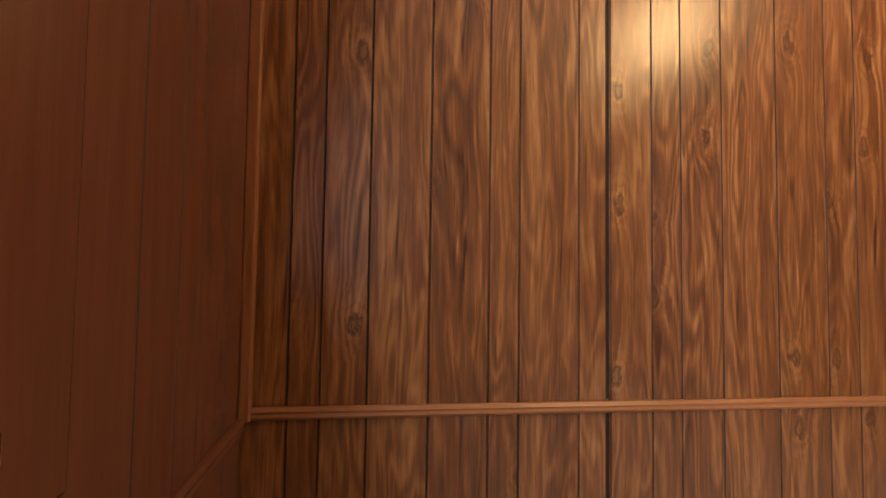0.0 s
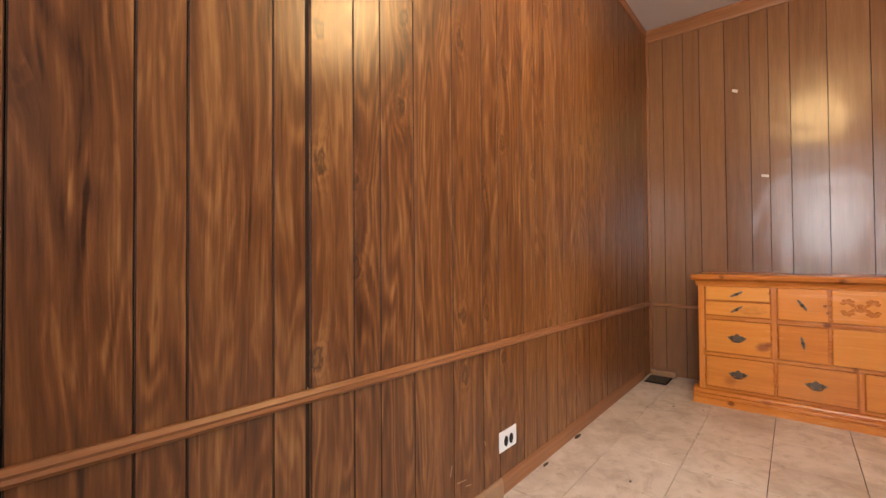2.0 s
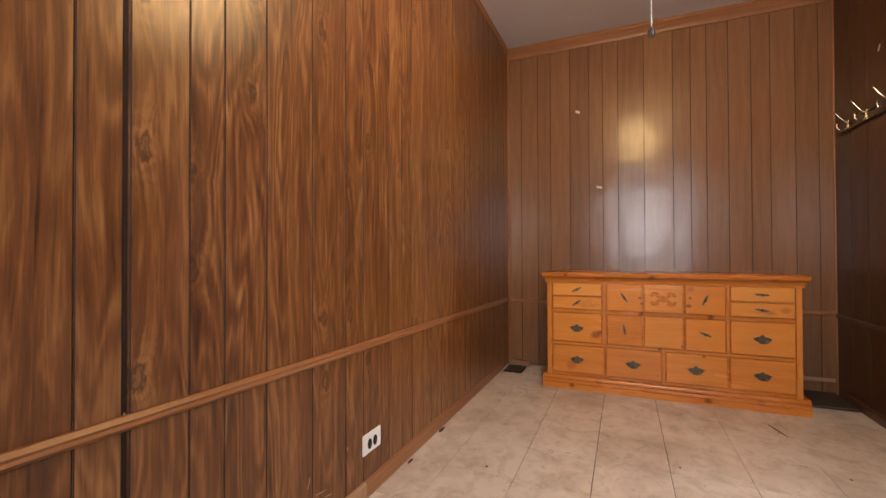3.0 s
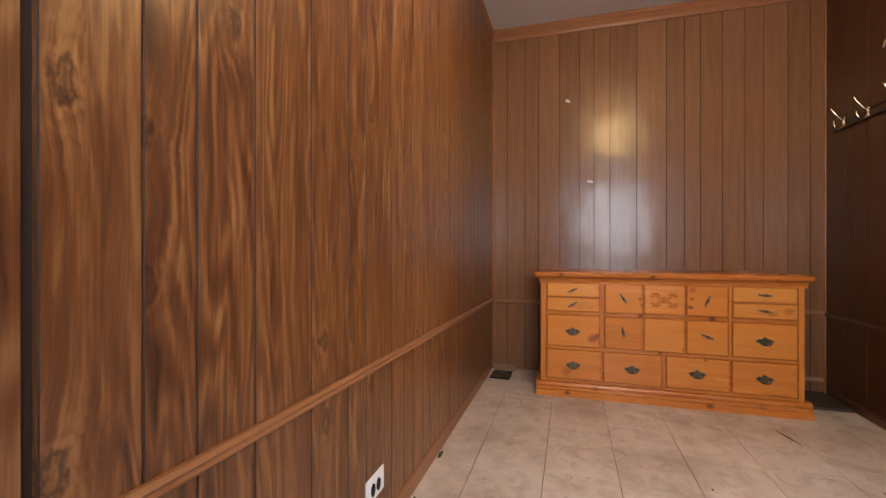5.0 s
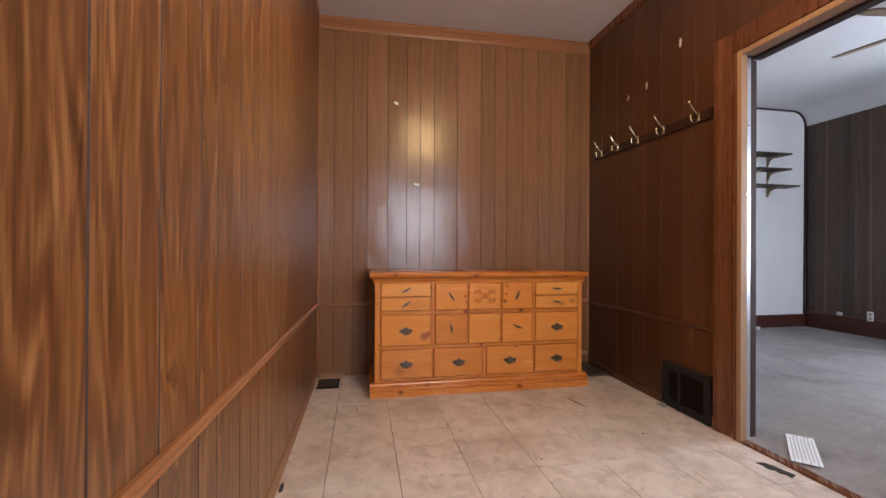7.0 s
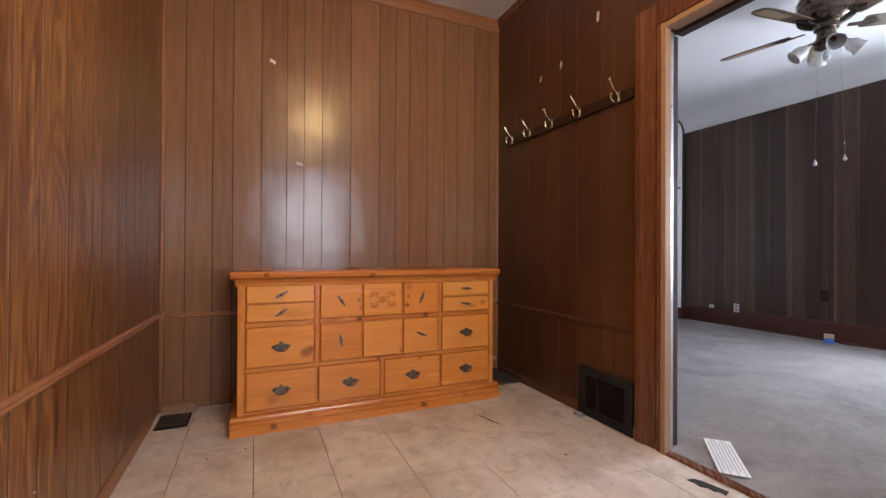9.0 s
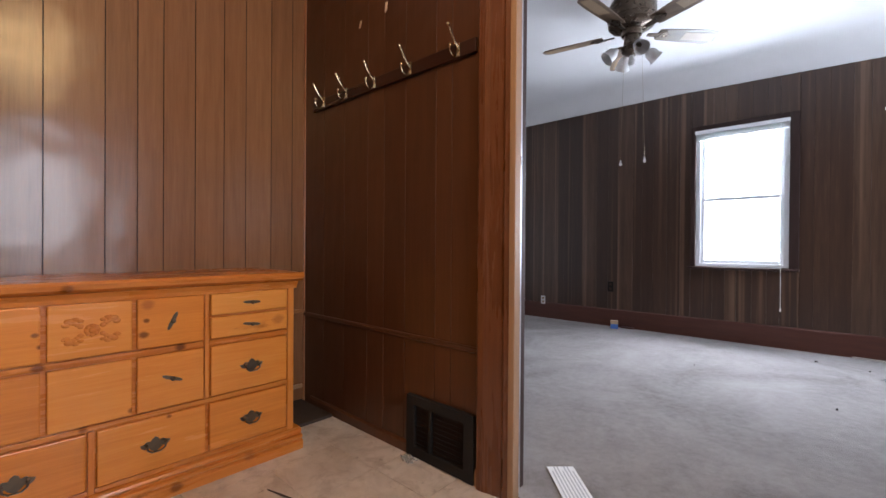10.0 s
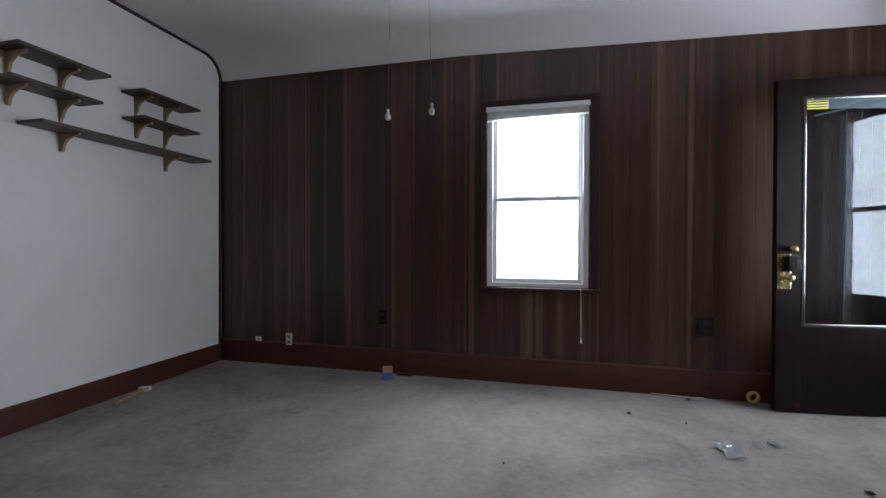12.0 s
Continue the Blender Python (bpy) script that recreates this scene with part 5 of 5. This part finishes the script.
for x, y, r in ((1.749, -3.915, 0.022), (2.216, -3.528, 0.010), (1.012, -2.645, 0.022), (1.336, -2.836, 0.018), (1.90, -3.45, 0.005), (2.95, -2.7, 0.004), (2.1, -2.2, 0.005)):
    scrap("debris_crumb", x, y, r, 0.012, M_DEBRIS, "dark crumb of debris on carpet", "debris", "crumbs on the carpet")
hammer = thing("hammer", (5.66, -2.95, C), "wooden hammer with white head by the baseboard", "hammer", "", "", 16)
part("handle", tube(bmesh.new(), (0.0, 0.14, 0.014), (0.0, -0.15, 0.016), 0.012, 0.010, 10), M_BRACKET, hammer, smooth=True)
part("head", box(bmesh.new(), -0.05, 0.03, -0.185, -0.145, 0.0, 0.035, 0.008), M_PLATE, hammer, smooth=True)

# folded leaflet by the doorway
leaf = thing("leaflet", (2.871, -0.328, C + 0.001), "long white printed leaflet with fold lines on carpet", "leaflet", "", "", 133.4)
bm = bmesh.new()
ns = 10
rows = []
for i in range(ns + 1):
    x = -0.19 + 0.038 * i
    h = 0.002 + 0.005 * (i / ns) ** 2
    rows.append((x, h))
extrude(bm, [(x, -0.058, h + 0.001) for x, h in rows] + [(x, -0.058, h) for x, h in rows[::-1]], (0, 0.116, 0))
part("sheet", bm, M_PAPER, leaf)
M_INK = plain("ink_grey", (0.50, 0.51, 0.55), 0.7)
for k in range(7):
    y = -0.046 + 0.0145 * k
    cut = rows[(k % 3 == 0): ns + 1 - (k % 2)]
    part("printed_line", extrude(bmesh.new(), [(x, y, h + 0.0016) for x, h in cut] + [(x, y, h + 0.0009) for x, h in cut[::-1]], (0, 0.006, 0)), M_INK, leaf)

# ---- small things in the entry ----
M_SCRATCH = plain("scratch_tan", (0.42, 0.30, 0.19), 0.7)
M_CHIP = plain("pale_chip", (0.66, 0.58, 0.48), 0.7)
for x, y, z, w, h, lean in ((EF, 1.408, 1.527, 0.022, 0.009, 12), (EF, 1.576, 2.177, 0.018, 0.010, 25), (3.775, SF, 2.152, 0.008, 0.022, 8), (3.985, SF, 2.14, 0.007, 0.018, -5), (3.456, SF, 2.292, 0.009, 0.034, 10)):
    bm = box(bmesh.new(), -0.0012, 0.0012, -w, w, -h, h, 0.0)
    for v in bm.verts:
        v.co.y += 0.25 * v.co.z
    if x == EF:
        m = pose(x - 0.0013, y, z, lean, 0, 0)
    else:
        m = pose(x, y + 0.0013, z, 0, lean, 90)
    bmesh.ops.transform(bm, matrix=m, verts=bm.verts)
    solid("wall_chip", bm, M_CHIP, "pale chipped spot on the panelling", "chip", "chips on the walls")
for x, z, w, h, lean in ((1.93, 0.225, 0.0012, 0.018, 15), (1.99, 0.165, 0.026, 0.001, 8), (2.03, 0.135, 0.018, 0.001, 12), (2.14, 0.25, 0.0012, 0.010, -20), (1.369, 0.648, 0.0012, 0.004, 0), (3.02, 0.33, 0.007, 0.002, 30)):
    bm = box(bmesh.new(), -w, w, -0.0008, 0.0008, -h, h)
    bmesh.ops.transform(bm, matrix=pose(x, NF - 0.0009, z, 0, lean, 0), verts=bm.verts)
    solid("wall_chip", bm, M_SCRATCH, "pale scratch on the oak panelling", "scratch", "chips on the walls")
block = box(bmesh.new(), 4.49, 4.545, 1.985, 2.16, 0.002, 0.045, 0.004)
solid("wood_block", block, M_STOP, "short pale pine block in the floor corner", "wood block")
floor_vent = thing("floor_register", (0, 0, 0), "dark brown metal floor register in the corner", "vent")
part("frame", box(bmesh.new(), 4.25, 4.46, 2.0, 2.155, 0.0015, 0.008, 0.002), M_BLACK, floor_vent)
for k in range(6):
    part("slat", box(bmesh.new(), 4.265 + 0.03 * k, 4.28 + 0.03 * k, 2.01, 2.145, 0.0082, 0.012), M_DARKBRASS, floor_vent)
solid("baseboard_east_stub", box(bmesh.new(), 4.535, EF, -0.10, 0.16, 0.09, 0.115, 0.003), M_STOP, "pale strip of bare wood low on the wall", "baseboard", kind="structure")
# flat dark slab over the floor corner between dresser and doorway wall
solid("dark_mat", box(bmesh.new(), 4.20, 4.545, -0.095, 0.165, 0.0015, 0.02, 0.004), M_DEBRIS, "dark patch on the floor by the dresser", "underlay")
patch = extrude(bmesh.new(), [(x, y, 0.0012) for x, y in ((2.685, -0.058), (2.672, -0.022), (2.70, -0.024), (2.712, -0.006), (2.737, -0.010), (2.755, 0.012), (2.785, 0.005), (2.812, 0.014), (2.806, -0.022), (2.77, -0.040), (2.73, -0.048))], (0, 0, 0.0025))
M_TAR = plain("tar_black", (0.016, 0.011, 0.009), 0.85)
solid("tar_patch", patch, M_TAR, "black patch where a tile corner broke off", "floor patch")
crack = extrude(bmesh.new(), [(3.77, 0.481, 0.0012), (3.69, 0.462, 0.0012), (3.61, 0.436, 0.0012), (3.61, 0.431, 0.0012), (3.70, 0.454, 0.0012), (3.77, 0.476, 0.0012)], (0, 0, 0.002))
solid("floor_crack", crack, M_DEBRIS, "short black crack in a vinyl tile", "crack")
for x, y, sx2, sy2 in ((2.99, 2.170, 0.05, 0.010), (2.60, 2.165, 0.03, 0.008)):
    o = [(x + sx2 * math.cos(a) * rng2.uniform(0.7, 1), y - 0.008 + sy2 * math.sin(a) * rng2.uniform(0.6, 1), 0.0012) for a in [math.pi * 2 * i / 9 for i in range(9)]]
    solid("tar_patch", extrude(bmesh.new(), o, (0, 0, 0.003)), M_DEBRIS, "black patch at the broken tile edge", "floor patch")
for k in range(12):
    x, y = rng2.uniform(1.9, 3.9), rng2.uniform(0.1, 2.1)
    scrap("dirt_crumb", x, y, rng2.uniform(0.003, 0.008), 0.003, M_DEBRIS, "tiny dark crumb on the vinyl tiles", "dirt", "crumbs on the tiles", 0.001)
scrap("plastic_scrap", 3.53, -0.055, 0.035, 0.02, M_FILM, "clear plastic scrap lying by the register", "scrap", z=0.002)

# ---- entry boards and floor tiles ----
SEAM = N_CUTS.index(1.372)
boards(wall_north, "x", Y1, -P, N_CUTS[:SEAM] + [1.366], 0.0, H1 - 0.002, M_PLANK_N)
boards(wall_north, "x", Y1, -P, [1.379] + N_CUTS[SEAM + 1:], 0.0, H1 - 0.002, M_PLANK_N)
boards(wall_east, "y", X1, -P, E_CUTS, 0.0, H1 - 0.002, M_PLANK_E, 0.0015, 0.0014)
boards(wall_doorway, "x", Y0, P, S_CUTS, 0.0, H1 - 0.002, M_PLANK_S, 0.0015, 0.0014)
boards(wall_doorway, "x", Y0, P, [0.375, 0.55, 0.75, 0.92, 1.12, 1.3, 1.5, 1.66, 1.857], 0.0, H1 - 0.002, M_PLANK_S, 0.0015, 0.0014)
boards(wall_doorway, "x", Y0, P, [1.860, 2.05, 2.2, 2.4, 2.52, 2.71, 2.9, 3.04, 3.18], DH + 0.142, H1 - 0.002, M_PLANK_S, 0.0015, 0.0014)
boards(wall_west, "y", X0, P, [WY1 + 0.118, 1.69, 1.815, 1.905, 2.05, 2.17], 0.0, H1 - 0.002, M_PLANK_W, 0.0015, 0.0014)
boards(wall_west, "y", X0, P, [Y0 + P, 0.05, WY0 - 0.118], 0.0, H1 - 0.002, M_PLANK_W, 0.0015, 0.0014)
boards(wall_west, "y", X0, P, [WY0 - 0.116, 0.42, 0.6, 0.75, 0.95, 1.1, 1.3, WY1 + 0.116], 0.0, WZ0 - 0.112, M_PLANK_W, 0.0015, 0.0014)
boards(wall_west, "y", X0, P, [WY0 - 0.116, 0.42, 0.6, 0.75, 0.95, 1.1, 1.3, WY1 + 0.116], WZ1 + 0.102, H1 - 0.002, M_PLANK_W, 0.0015, 0.0014)

TW = 0.3165
TXS = [X0 + 0.001] + [x for x in [0.11 + TW * i for i in range(1, 15)] if x < X1] + [X1 - 0.001]
TYS = [Y0 - 0.018] + [0.089 + TW * i for i in range(0, 7)] + [Y1 - 0.001]
rng = random.Random(4)
for x0, x1 in zip(TXS, TXS[1:]):
    for y0, y1 in zip(TYS, TYS[1:]):
        h = rng.uniform(-0.0006, 0.0006)
        bm = bmesh.new()
        g = 0.0014
        c = 0.0006
        lo = [bm.verts.new((x, y, -0.006)) for x, y in ((x0 + g, y0 + g), (x1 - g, y0 + g), (x1 - g, y1 - g), (x0 + g, y1 - g))]
        up = [bm.verts.new((x, y, h - 0.001)) for x, y in ((x0 + g, y0 + g), (x1 - g, y0 + g), (x1 - g, y1 - g), (x0 + g, y1 - g))]
        top = [bm.verts.new((x, y, h)) for x, y in ((x0 + g + c, y0 + g + c), (x1 - g - c, y0 + g + c), (x1 - g - c, y1 - g - c), (x0 + g + c, y1 - g - c))]
        bm.faces.new(top)
        for a, b in ((lo, up), (up, top)):
            for i in range(4):
                bm.faces.new((a[i], a[(i + 1) % 4], b[(i + 1) % 4], b[i]))
        part("tile", bm, M_TILE, floor_entry)

# ---- living room boards ----
L_CUTS = [LX1 - 0.018, 5.676, 5.551, 5.337, 5.217, 5.069, 4.895, 4.753, 4.641, 4.465, 4.315, 4.167, 4.052, 3.874, 3.774, 3.65, 3.505, 3.371, 3.267]
R_CUTS = [2.353, 2.25, 2.142, 1.992, 1.877, 1.763, 1.688, 1.578, 1.487, 1.398, 1.309, 1.20, 1.08, 0.97, 0.86, 0.74, 0.63, 0.52, 0.42, 0.312]
M_CUTS = [3.265, 3.15, 3.06, 2.95, 2.85, 2.72, 2.60, 2.50, 2.355]
ZT = H2 - R - 0.001
LB = LY0 - 0.012
for cuts, z0 in ((L_CUTS, 0.216), (R_CUTS, 0.216), (M_CUTS, SZ1 + 0.061)):
    for pair in zip(cuts, cuts[1:]):
        boards(wall_south, "x", LB, 0.012, list(pair), z0, ZT - sink_x(min(pair)), M_PLANK_L, 0.001, 0.0007)
boards(wall_south, "x", LB, 0.012, M_CUTS, 0.216, SZ0 - 0.034, M_PLANK_L, 0.001, 0.0007)
for cuts, z0 in (([FY0 - 0.062, LY0 + 0.001], 0.0), ([FY0 - 0.06, -3.8, -3.66, -3.5, -3.38, -3.2, FY1 + 0.10], FH + 0.072), ([FY1 + 0.102] + [-2.9 + 0.15 * i for i in range(17)] + [LY1], 0.0)):
    for pair in zip(cuts, cuts[1:]):
        boards(wall_west, "y", LX0, P, list(pair), z0, ZT - sink_y(min(pair)), M_PLANK_L, 0.001, 0.0007)
boards(wall_doorway, "x", LY1, -P, [LX0 + 0.011] + [0.45 + 0.15 * i for i in range(10)] + [DX0 - 0.02], 0.0, ZT, M_PLANK_L, 0.001, 0.0007)
boards(wall_doorway, "x", LY1, -P, [DX1 + 0.044] + [3.2 + 0.15 * i for i in range(17)] + [LX1 - 0.001], 0.0, ZT, M_PLANK_L, 0.001, 0.0007)
